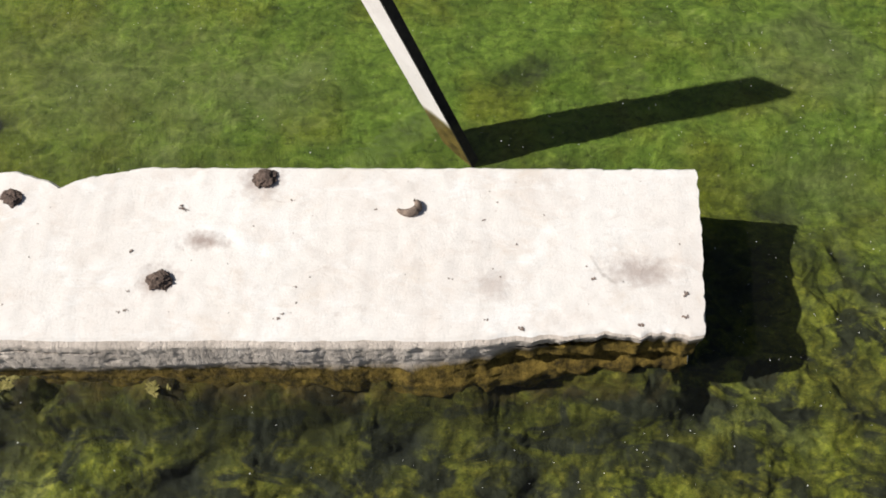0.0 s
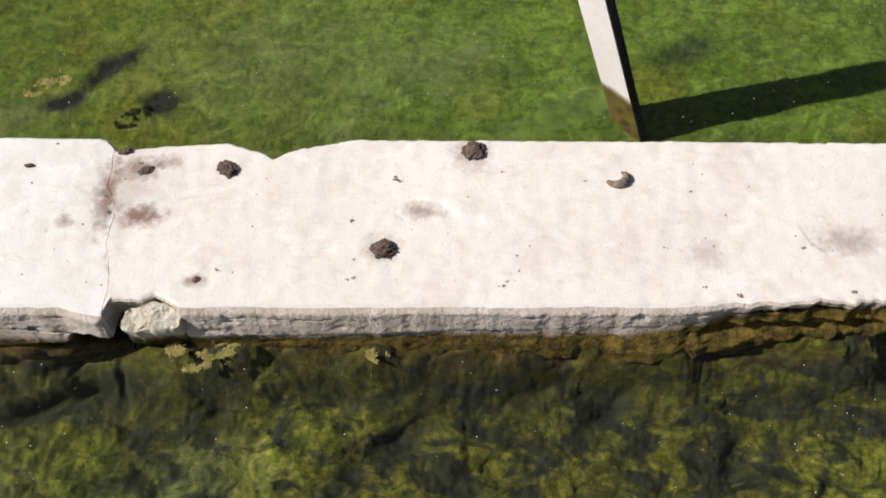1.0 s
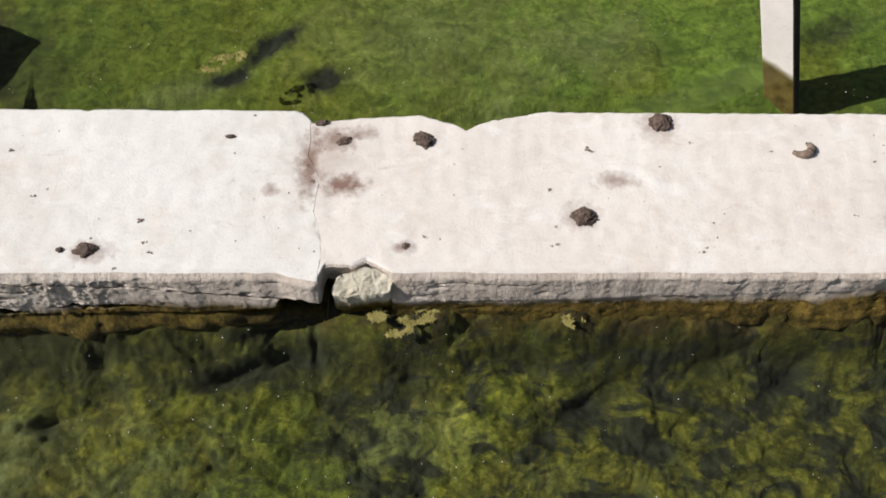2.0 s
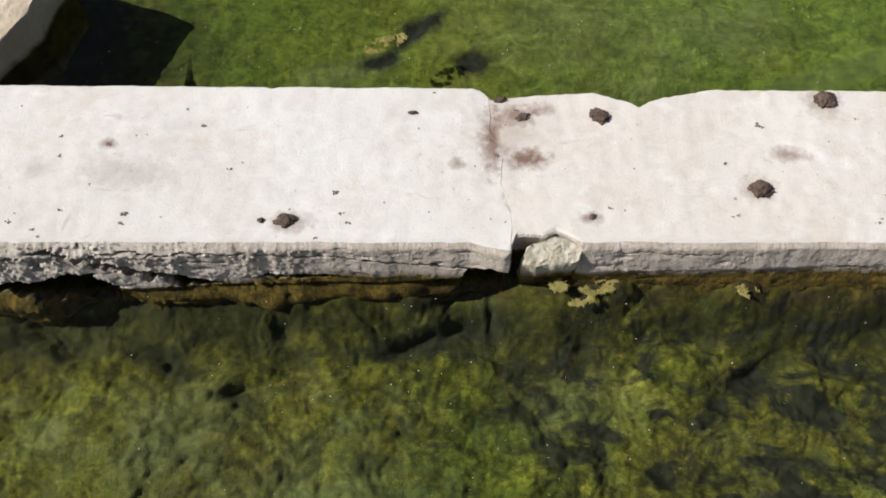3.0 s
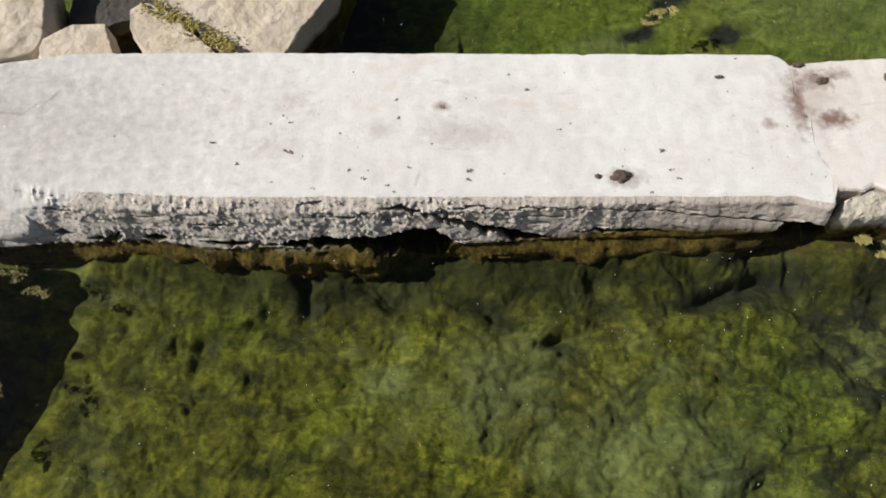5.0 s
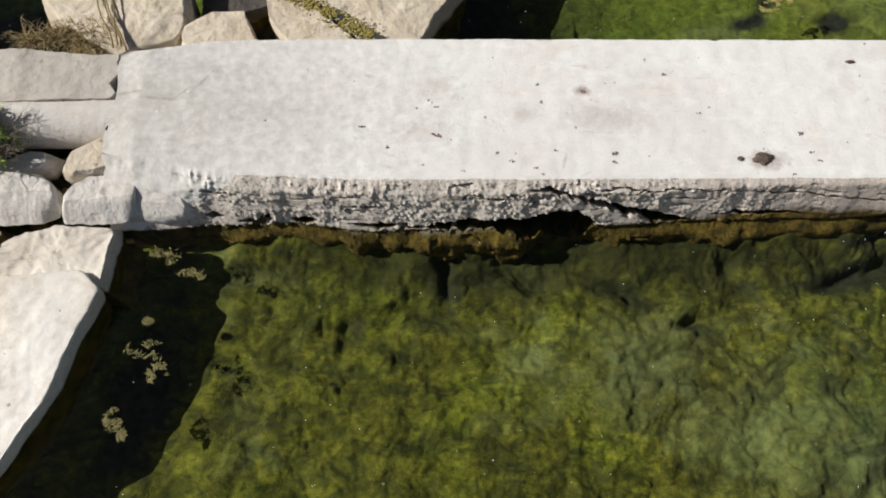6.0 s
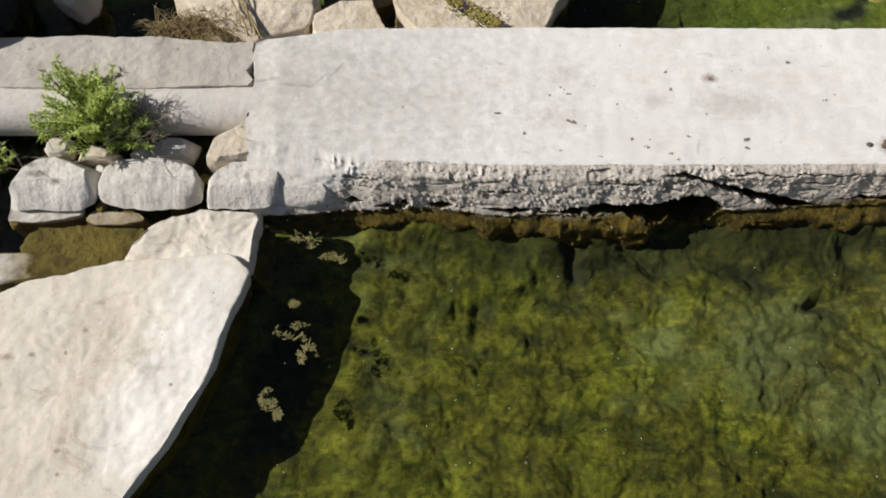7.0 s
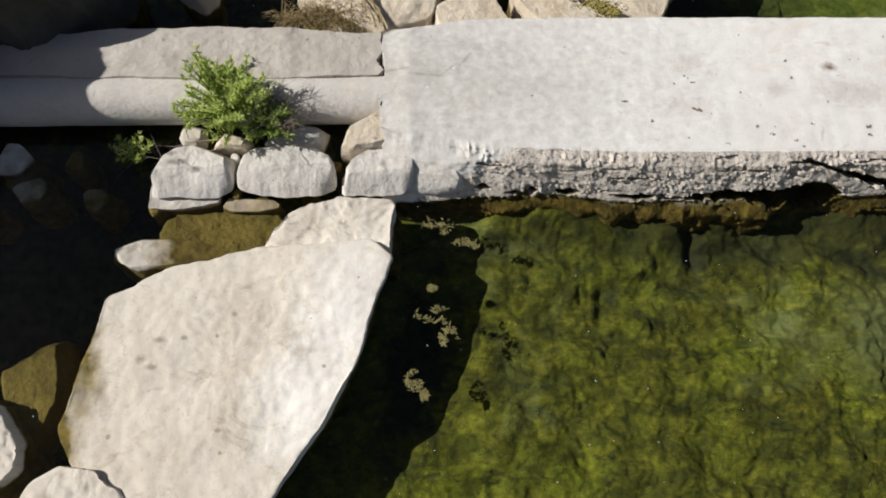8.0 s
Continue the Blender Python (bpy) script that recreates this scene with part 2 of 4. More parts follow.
def algae_bed():
    m = Mat("algae_bed", 0.95)
    m.grain = 6
    x, y, z = m.height()
    fibre = m.noise(6, 7, 0.68, m.scaled(0.8, 1.25, 1), 1.0)
    green = m.ramp(fibre, (0.30, (0.050, 0.080, 0.010)), (0.48, (0.100, 0.150, 0.017)), (0.62, (0.150, 0.205, 0.028)), (0.78, (0.23, 0.27, 0.07)))
    olive = m.ramp(fibre, (0.30, (0.026, 0.026, 0.004)), (0.46, (0.058, 0.056, 0.007)), (0.60, (0.100, 0.094, 0.012)), (0.78, (0.18, 0.16, 0.04)))
    yellow = m.ramp(fibre, (0.30, (0.066, 0.074, 0.006)), (0.50, (0.135, 0.145, 0.012)), (0.70, (0.21, 0.21, 0.035)))
    patch = m.math("SUBTRACT", m.noise(0.55, 3), 0.5)
    lush = m.math("ADD", m.math("MULTIPLY", m.math("SUBTRACT", y, 2.7), 0.9), m.math("MULTIPLY", patch, 2.6), True)
    base = m.mix(lush, olive, green)
    base = m.mix(m.math("MULTIPLY", m.spot(-3.6, 4.4, -0.25, 2.6, 1.6, 1.2), 0.8), base, yellow)
    base = m.mix(m.ramp(m.noise(1.3, 4, 0.55), (0.48, 0.0), (0.66, 0.8)), base, yellow)
    tuft = m.noise(13, 7, 0.8, m.scaled(1.0, 1.3, 1), 0.3)
    base = m.mix(m.ramp(tuft, (0.34, 0.7), (0.50, 0.0)), base, (0.024, 0.029, 0.006))
    base = m.mix(m.ramp(tuft, (0.56, 0.0), (0.74, 0.35)), base, (0.20, 0.20, 0.04))
    # cushions a hand wide: yellow-olive ones among dark ones, fewer behind the wall
    near = m.math("MULTIPLY", m.math("SUBTRACT", 3.4, y), 0.9, True)
    cushion = m.noise(4.6, 5, 0.62, m.scaled(0.9, 1.2, 1), 0.9)
    base = m.mix(m.math("MULTIPLY", m.ramp(cushion, (0.34, 0.7), (0.50, 0.0)), m.math("ADD", m.math("MULTIPLY", near, 0.75), 0.2)), base, (0.030, 0.036, 0.009))
    base = m.mix(m.math("MULTIPLY", m.ramp(cushion, (0.52, 0.0), (0.68, 0.6)), near), base, (0.135, 0.140, 0.020))
    # yellower and lusher towards the rocks
    west = m.math("MULTIPLY", m.math("MULTIPLY", m.math("ADD", x, 5.8), -0.6, True), near)
    base = m.mix(m.math("MULTIPLY", west, 0.55), base, m.mix(1.0, base, (1.50, 1.62, 1.0), "MULTIPLY"))
    east = m.math("MULTIPLY", m.math("ADD", x, 5.2), 0.4, True)
    base = m.mix(m.math("MULTIPLY", east, 0.6), base, m.mix(1.0, base, (1.48, 1.58, 2.0), "MULTIPLY"))
    # crumbs of algae, each with a tint of its own
    bent = m.mix(0.07, m.pos, m.node("ShaderNodeTexNoise", Vector=m.pos, Scale=14.0, Detail=3.0).outputs["Color"])
    for scale, amount in ((15.0, 0.40), (32.0, 0.42)):
        crumb = m.node("ShaderNodeTexVoronoi", Vector=bent, Scale=scale)
        tint = m.n.new("ShaderNodeSeparateColor")
        m.l.new(crumb.outputs["Color"], tint.inputs[0])
        shade = m.ramp(tint.outputs[0], (0.0, (0.32, 0.34, 0.38)), (0.3, (0.8, 0.82, 0.8)), (0.65, (1.2, 1.18, 1.1)), (1.0, (1.75, 1.6, 1.6)))
        base = m.mix(m.math("MULTIPLY", m.math("SUBTRACT", m.math("ADD", m.math("MULTIPLY", near, 0.8), 0.2), m.math("MULTIPLY", west, 0.5)), amount), base, m.mix(1.0, base, shade, "MULTIPLY"))
    # small bare gaps between the cushions
    gaps = m.ramp(m.noise(6.5, 5, 0.62, m.scaled(0.75, 1.2, 1), 0.7), (0.35, 0.8), (0.43, 0.0))
    base = m.mix(m.math("MULTIPLY", gaps, m.math("ADD", m.math("MULTIPLY", near, 0.75), 0.15)), base, (0.018, 0.021, 0.005))
    blades = m.ramp(m.noise(9.5, 6, 0.7, m.scaled(0.6, 1.3, 1), 0.5), (0.56, 0.0), (0.68, 0.7))
    base = m.mix(m.math("MULTIPLY", blades, near), base, m.mix(1.0, base, (1.7, 1.6, 1.5), "MULTIPLY"))
    pale = m.ramp(fibre, (0.35, (0.105, 0.125, 0.045)), (0.7, (0.225, 0.25, 0.11)))
    base = m.mix(m.ramp(m.noise(0.9, 5, 0.6, m.scaled(1, 1, 1, None), 0.5), (0.56, 0.0), (0.74, 0.8)), base, pale)
    for px, py, rx, ry in ((3.4, 4.5, 1.0, 0.5), (3.5, 3.5, 0.7, 0.4), (-5.75, 0.85, 0.7, 0.4), (-5.9, 0.55, 0.6, 0.35), (-5.2, 0.2, 0.6, 0.4), (-1.2, 4.3, 0.8, 0.5), (-2.6, 4.4, 1.7, 1.0), (-2.9, 0.95, 0.7, 0.45), (-4.6, 0.35, 1.0, 0.6), (-4.35, -0.1, 0.9, 0.6)):
        base = m.mix(m.math("MULTIPLY", m.spot(px, py, -0.25, rx, ry, 1.0), 0.6), base, pale)
    base = m.mix(m.math("MULTIPLY", m.dots(14, 0.16, 0.10), 0.7), base, (0.34, 0.33, 0.22))
    # one dark colour for bare silt and for shade painted on the bed
    silt_shade = m.ramp(m.noise(11, 5), (0.35, (0.008, 0.010, 0.007)), (0.65, (0.030, 0.033, 0.022)))
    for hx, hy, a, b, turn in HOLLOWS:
        base = m.mix(m.math("MULTIPLY", m.spot(hx, hy, -0.33, a * 2.0, b * 2.0, 1.1, turn), 0.95), base, silt_shade)
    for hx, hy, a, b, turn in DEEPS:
        base = m.mix(m.spot(hx, hy, -0.33, a * 2.0, b * 2.0, 0.55, turn), base, silt_shade)
    base = m.mix(m.math("MULTIPLY", m.spot(-3.7, 0.5, -0.25, 1.1, 1.0, 1.0), 0.8), base, m.mix(1.0, base, (0.62, 0.80, 0.75), "MULTIPLY"))
    # bed painted darker olive along the foot of the wall and beside the tan rocks
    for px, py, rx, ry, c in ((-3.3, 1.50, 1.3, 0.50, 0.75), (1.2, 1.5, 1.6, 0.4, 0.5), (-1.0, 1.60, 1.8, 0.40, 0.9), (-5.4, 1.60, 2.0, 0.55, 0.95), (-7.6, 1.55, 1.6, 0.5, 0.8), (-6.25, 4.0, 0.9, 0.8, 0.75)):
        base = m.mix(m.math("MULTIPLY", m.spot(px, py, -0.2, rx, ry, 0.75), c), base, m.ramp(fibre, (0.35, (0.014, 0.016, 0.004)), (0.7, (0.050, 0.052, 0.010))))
    base = m.mix(m.math("MULTIPLY", m.spot(-5.7, -0.2, -0.25, 1.5, 0.7, 1.0), 0.6), base, m.mix(1.0, base, (1.5, 1.6, 1.2), "MULTIPLY"))
    base = m.mix(m.math("MULTIPLY", m.ramp(m.math("SUBTRACT", m.noise(3.4, 5, 0.60, m.scaled(0.75, 1.2, 1), 0.8), m.math("MULTIPLY", east, 0.095)), (0.34, 0.95), (0.43, 0.0)), m.math("MULTIPLY", m.math("ADD", m.math("MULTIPLY", near, 0.8), 0.2), m.math("ADD", m.math("MULTIPLY", east, 0.7), 0.3))), base, silt_shade)
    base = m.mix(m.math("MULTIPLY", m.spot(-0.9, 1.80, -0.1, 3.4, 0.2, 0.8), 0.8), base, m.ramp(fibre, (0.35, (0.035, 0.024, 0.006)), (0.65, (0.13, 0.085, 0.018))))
    dry = m.ramp(m.noise(3, 7, 0.7), (0.3, (0.09, 0.075, 0.05)), (0.7, (0.24, 0.21, 0.16)))
    base = m.mix(m.math("GREATER_THAN", z, WATER + 0.03), base, dry)
    bump = m.math("ADD", m.noise(24, 6, 0.75), m.noise(70, 3, 0.7))
    return m.done(base, bump, 0.6, 0.02)


def water_mat():
    m = bpy.data.materials.new("clear_water")
    m.use_nodes = True
    n, l = m.node_tree.nodes, m.node_tree.links
    n.remove(n["Principled BSDF"])
    clear, gloss, mixed, fres = n.new("ShaderNodeBsdfTransparent"), n.new("ShaderNodeBsdfGlossy"), n.new("ShaderNodeMixShader"), n.new("ShaderNodeFresnel")
    clear.inputs[0].default_value = (0.86, 0.90, 0.80, 1)
    gloss.inputs["Roughness"].default_value = 0.04
    fres.inputs["IOR"].default_value = 1.33
    wave, bump, geo = n.new("ShaderNodeTexNoise"), n.new("ShaderNodeBump"), n.new("ShaderNodeNewGeometry")
    l.new(geo.outputs["Position"], wave.inputs["Vector"])
    wave.inputs["Scale"].default_value, wave.inputs["Detail"].default_value = 5.0, 3.0
    bump.inputs["Strength"].default_value, bump.inputs["Distance"].default_value = 0.10, 0.02
    l.new(wave.outputs["Fac"], bump.inputs["Height"])
    for s in (gloss, fres):
        l.new(bump.outputs[0], s.inputs["Normal"])
    l.new(fres.outputs[0], mixed.inputs[0])
    l.new(clear.outputs[0], mixed.inputs[1])
    l.new(gloss.outputs[0], mixed.inputs[2])
    # a faint grey haze is mixed in towards the free end of the wall
    haze, dim, where, amount = n.new("ShaderNodeBsdfDiffuse"), n.new("ShaderNodeMixShader"), n.new("ShaderNodeSeparateXYZ"), n.new("ShaderNodeMapRange")
    haze.inputs[0].default_value = (0.42, 0.42, 0.36, 1)
    l.new(geo.outputs["Position"], where.inputs[0])
    l.new(where.outputs[0], amount.inputs["Value"])
    for key, v in (("From Min", -6.0), ("From Max", 0.0), ("To Min", 0.0), ("To Max", 0.007)):
        amount.inputs[key].default_value = v
    l.new(amount.outputs[0], dim.inputs[0])
    l.new(mixed.outputs[0], dim.inputs[1])
    l.new(haze.outputs[0], dim.inputs[2])
    l.new(dim.outputs[0], n["Material Output"].inputs[0])
    return m


def plain(name, dark, light, scale=12, rough=0.9, bump=0.5):
    m = Mat(name, rough)
    return m.done(m.ramp(m.noise(scale, 6, 0.7), (0.3, dark), (0.7, light)), m.noise(scale * 3, 5, 0.7), bump, 0.01)


def leaf_mat(name, dark, light, glow=0.4):
    """Leaves that let part of the light through."""
    m = Mat(name, 0.55)
    rnd = m.n.new("ShaderNodeNewGeometry").outputs["Random Per Island"]
    color = m.ramp(rnd, (0.0, dark), (1.0, light))
    m.done(color)
    thin, both = m.n.new("ShaderNodeBsdfTranslucent"), m.n.new("ShaderNodeMixShader")
    m.l.new(color, thin.inputs[0])
    both.inputs[0].default_value = glow
    m.l.new(m.b.outputs[0], both.inputs[1])
    m.l.new(thin.outputs[0], both.inputs[2])
    m.l.new(both.outputs[0], m.n["Material Output"].inputs[0])
    return m.m


M_TOP = concrete_top("cool_bleached_concrete", (0.71, 0.69, 0.665), (0.78, 0.77, 0.75), (0.82, 0.815, 0.80), (0.66, 0.62, 0.58))
M_TOP2 = concrete_top("warm_bleached_concrete", (0.71, 0.66, 0.62), (0.78, 0.74, 0.705), (0.81, 0.785, 0.76), (0.62, 0.53, 0.47))
M_FACE, M_WATER = concrete_face(), water_mat()
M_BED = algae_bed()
M_PALE = stone("pale_limestone", (0.67, 0.62, 0.55), (0.54, 0.485, 0.41), (0.27, 0.22, 0.18), amount=0.5, low=0.120, sharp=38.0, relief=0.22, bleached=((-9.95, 0.85, 0.45, 0.7), (-10.25, 0.2, 0.45, 0.6)),
               pits=((-11.39, 0.52, 0.05, 0.04), (-11.32, 0.46, 0.05, 0.03), (-11.28, 0.65, 0.07, 0.03), (-10.80, 0.02, 0.03, 0.02), (-10.76, 0.82, 0.03, 0.03), (-11.10, 0.66, 0.03, 0.02)))
M_GREY = stone("grey_limestone", (0.68, 0.65, 0.61), (0.55, 0.52, 0.48), (0.20, 0.18, 0.16), (0.42, 0.36, 0.29), 0.35, relief=0.5,
               pits=((-11.26, 1.98, 0.10, 0.035), (-11.12, 1.92, 0.08, 0.03), (-11.33, 2.06, 0.08, 0.03), (-10.15, 2.02, 0.05, 0.04), (-9.72, 1.93, 0.03, 0.06)))
M_SLAB = stone("grey_cap_concrete", (0.53, 0.49, 0.445), (0.43, 0.395, 0.355), (0.26, 0.23, 0.20), (0.44, 0.37, 0.29), 0.45, relief=0.4)
M_TAN = stone("tan_limestone", (0.66, 0.58, 0.47), (0.50, 0.42, 0.32), (0.24, 0.19, 0.13), (0.42, 0.30, 0.16), 0.6)
# dark stone, its colour lowered further for the deep shade behind the slab
M_DARK = stone("dark_shaded_stone", (0.10, 0.09, 0.08), (0.05, 0.046, 0.042), (0.05, 0.045, 0.04), (0.16, 0.13, 0.10), 0.4)
M_BROWN = stone("brown_algae_stone", (0.20, 0.145, 0.035), (0.085, 0.06, 0.014), (0.02, 0.016, 0.006), (0.11, 0.115, 0.022), 0.9, low=-9.0, relief=1.0)
M_PIPE = stone("smooth_grey_concrete", (0.64, 0.61, 0.575), (0.54, 0.51, 0.475), (0.36, 0.32, 0.28), (0.56, 0.45, 0.35), 0.7, low=-0.2, relief=0.3)
M_POST = stone("white_weathered_post", (0.80, 0.77, 0.76), (0.70, 0.66, 0.65), (0.50, 0.46, 0.44), (0.60, 0.55, 0.53), 0.3, low=0.13, relief=0.12)
M_CLUMP = plain("dry_dark_moss", (0.05, 0.038, 0.032), (0.23, 0.165, 0.135), 38, 0.95, 1.0)
M_GRIT = plain("brown_grit", (0.13, 0.10, 0.085), (0.34, 0.26, 0.22), 60, 0.95, 0.6)
M_HUSK = plain("dry_brown_husk", (0.12, 0.09, 0.07), (0.34, 0.26, 0.21), 25, 0.9, 0.8)
M_FLOAT = plain("floating_algae", (0.10, 0.095, 0.03), (0.29, 0.255, 0.11), 22, 0.9, 0.8)
M_YELLOW = plain("yellow_algae_crust", (0.16, 0.145, 0.035), (0.44, 0.385, 0.14), 16, 0.9, 0.8)
M_CREAM = stone("cream_broken_concrete", (0.74, 0.70, 0.61), (0.58, 0.53, 0.41), (0.10, 0.08, 0.055), (0.40, 0.35, 0.17), 0.6, low=0.25, relief=1.0)
M_MOSS = plain("yellow_green_moss", (0.20, 0.165, 0.035), (0.48, 0.40, 0.13), 30, 0.95, 0.9)
# dark colour that puts shade on the post side away from the sun
M_POST_SHADE = plain("shaded_post_side", (0.012, 0.011, 0.011), (0.05, 0.042, 0.036), 9, 0.85, 0.5)
M_SPECK = plain("white_glint_speck", (0.70, 0.70, 0.66), (0.85, 0.85, 0.82), 10, 0.9, 0.1)
M_LEAF = leaf_mat("fresh_green_leaf", (0.26, 0.38, 0.06), (0.78, 0.86, 0.32), 0.5)
M_LEAF2 = leaf_mat("olive_leaf", (0.11, 0.19, 0.03), (0.40, 0.50, 0.14))
M_STEM = plain("green_brown_stem", (0.10, 0.09, 0.04), (0.20, 0.17, 0.09), 20)
M_TWIG = plain("grey_dead_twig", (0.13, 0.10, 0.085), (0.30, 0.25, 0.21), 30)
M_STRAW = leaf_mat("dry_straw", (0.20, 0.145, 0.065), (0.48, 0.38, 0.20))


# ---- builders ----
def part(name, bm, material, parent=None, label="", smooth=True):
    """Links a bmesh as one mesh object, under a thing or alone."""
    mesh = bpy.data.meshes.new(name)
    bm.to_mesh(mesh)
    bm.free()
    for mat in material if isinstance(material, (list, tuple)) else [material]:
        mesh.materials.append(mat)
    if smooth:
        mesh.polygons.foreach_set("use_smooth", [True] * len(mesh.polygons))
        mesh.set_sharp_from_angle(angle=radians(48))
    ob = new(name, mesh)
    ob.parent = parent
    if label:
        ob["label"] = label
    return ob


def outline(points, n, corner=0.05):
    """n points evenly along a closed polygon whose corners are cut off, twice."""
    for k in range(2):
        cut = []
        for i, b in enumerate(points):
            for a in (points[i - 1], points[(i + 1) % len(points)]):
                d = math.hypot(a[0] - b[0], a[1] - b[1])
                f = min(corner / (1 + 2 * k) / d, 0.3)
                cut.append((b[0] + (a[0] - b[0]) * f, b[1] + (a[1] - b[1]) * f))
        points = cut
    p = np.array(points + points[:1])
    s = np.r_[0, np.cumsum(np.hypot(*np.diff(p, axis=0).T))]
    t = np.linspace(0, s[-1], n, endpoint=False)
    return np.stack([np.interp(t, s, p[:, 0]), np.interp(t, s, p[:, 1])], 1)


def rock_bm(shape, top, base, slope=(0, 0), rough=0.03, edge=0.06, flare=0.08, seed=0, cell=0.022, cuts=9, chip=1.0, front=0.0, corner=0.014, tall=0.13):
    """A boulder: a polygon seen from above, its top height and slope, sides that run out to its base."""
    shape = [tuple(p) for p in shape]
    cx, cy = np.mean(shape, axis=0)
    size = max(np.hypot(p[0] - cx, p[1] - cy) for p in shape)
    n = int(min(220, max(36, 7.5 * size / cell)))
    rim = outline(shape, n, min(corner, 0.12 * size))
    edge = edge * 0.3
    r = random.Random(seed)
    off = Vector((seed * 7.31, seed * 3.17, seed * 1.93))
    inner = [(s, 0.0) for s in np.linspace(0.0, 1 - edge / size, int(max(5, size / cell)))[1:]]
    curve = [(1 - edge / size * (1 - math.sin(a)), edge * (1 - math.cos(a))) for a in np.linspace(0.25, 1.45, 4)]
    deep = top - base
    side = [(1 + flare * (d - edge) / size, d) for d in np.linspace(edge * 1.2, deep, int(max(4, min(14, deep / cell))))]
    bm = bmesh.new()

    def place(s, d, rx, ry):
        x, y = cx + s * (rx - cx), cy + s * (ry - cy)
        z = top + slope[0] * (x - cx) + slope[1] * (y - cy) - d
        if d > 0:
            k = min(1.0, d / deep)
            z = (top + slope[0] * (x - cx) + slope[1] * (y - cy)) * (1 - k) + base * k
            if front and ry < cy:
                y -= (front * (1 - max(0.0, 1 - d / tall) ** 1.4) - (front + 0.07) * bump_up(d, tall, tall + 0.04)) * min(1.0, (cy - ry) / 0.06)
        q = Vector((x, y, z)) + off
        w = noise.noise_vector(q * 2.6) * rough * 1.3 + noise.noise_vector(q * 7) * rough * 0.55 + noise.noise_vector(q * 18) * rough * 0.36 + noise.noise_vector(q * 40) * rough * 0.12
        cellular = noise.cell_vector(q * 3.1)
        w += Vector((cellular.x - 0.5, cellular.y - 0.5, cellular.z - 0.5)) * rough * 0.15
        w.z *= 0.7 if d == 0 else 1.0
        if d > edge:
            layer = noise.noise(Vector((x * 1.2, y * 1.2, z * 16 + seed))) * 0.022
            w += Vector((rx - cx, ry - cy, 0)).normalized() * layer
        return Vector((x, y, z)) + w

    centre = bm.verts.new(place(0, 0, cx, cy))
    facets = []
    for k in range(cuts):
        a = (k + r.uniform(-0.35, 0.35)) / cuts * 2 * math.pi
        facets.append((Vector((math.cos(a), math.sin(a), r.uniform(0.05, 0.9))).normalized(), r.uniform(0.01, 0.06) * (0.3 + size) * chip))
    rings = [[bm.verts.new(place(s, d, *r)) for r in rim] for s, d in inner + curve + side]
    mid = Vector((cx, cy, top))
    for way, depth in facets:
        # a broken plane that takes the edge off on one side
        most = max((v.co - mid).dot(way) for ring in rings[:-2] for v in ring) - depth
        for ring in rings:
            for v in ring:
                over = (v.co - mid).dot(way) - most
                if over > 0:
                    v.co -= way * over * 0.85
    for i in range(n):
        bm.faces.new((centre, rings[0][i], rings[0][(i + 1) % n]))
    for a, b in zip(rings, rings[1:]):
        for i in range(n):
            j = (i + 1) % n
            bm.faces.new((a[i], b[i], b[j], a[j]))
    bmesh.ops.recalc_face_normals(bm, faces=bm.faces)
    return bm


def rock(name, shape, top, base, mat, label, category="rock", group="", **kw):
    return tagged(part(name, rock_bm(shape, top, base, **kw), mat), label, category, group)


def tube_bm(points, radii, sides=7, bm=None):
    bm = bm or bmesh.new()
    rings = []
    for i, p in enumerate(points):
        a, b = points[max(0, i - 1)], points[min(len(points) - 1, i + 1)]
        way = (Vector(b) - Vector(a)).normalized()
        u = way.orthogonal().normalized()
        v = way.cross(u)
        r = float(radii[i])
        rings.append([bm.verts.new(Vector(p) + r * (u * math.cos(k * 6.28319 / sides) + v * math.sin(k * 6.28319 / sides))) for k in range(sides)])
    for a, b in zip(rings, rings[1:]):
        for k in range(sides):
            bm.faces.new((a[k], a[(k + 1) % sides], b[(k + 1) % sides], b[k]))
    bm.faces.new(rings[0][::-1])
    bm.faces.new(rings[-1])
    return bm


def axis_lines(lo, hi, step, reach):
    """Fine lines from lo to hi, then ever coarser ones out to reach on both sides."""
    mid = list(np.arange(lo, hi + step / 2, step))
    out, d = [], step
    while sum(out) < reach:
        d *= 1.35
        out.append(d)
    far = np.cumsum(out)
    return np.array([lo - f for f in far[::-1]] + mid + [hi + f for f in far])


def bump_up(v, a, b):
    k = min(1.0, max(0.0, (v - a) / (b - a)))
    return k * k * (3 - 2 * k)


# ---- ground and water ----
def bank(x, y):
    """The banks that close the pool on all sides."""
    k = max(bump_up(-y, 7, 16), bump_up(y, 10, 20), bump_up(-x, 13.6, 17), bump_up(x, 25, 45))
    return k * (1.6 + 0.5 * noise.noise(Vector((x * 0.2, y * 0.2, 0)))) if k else 0.0


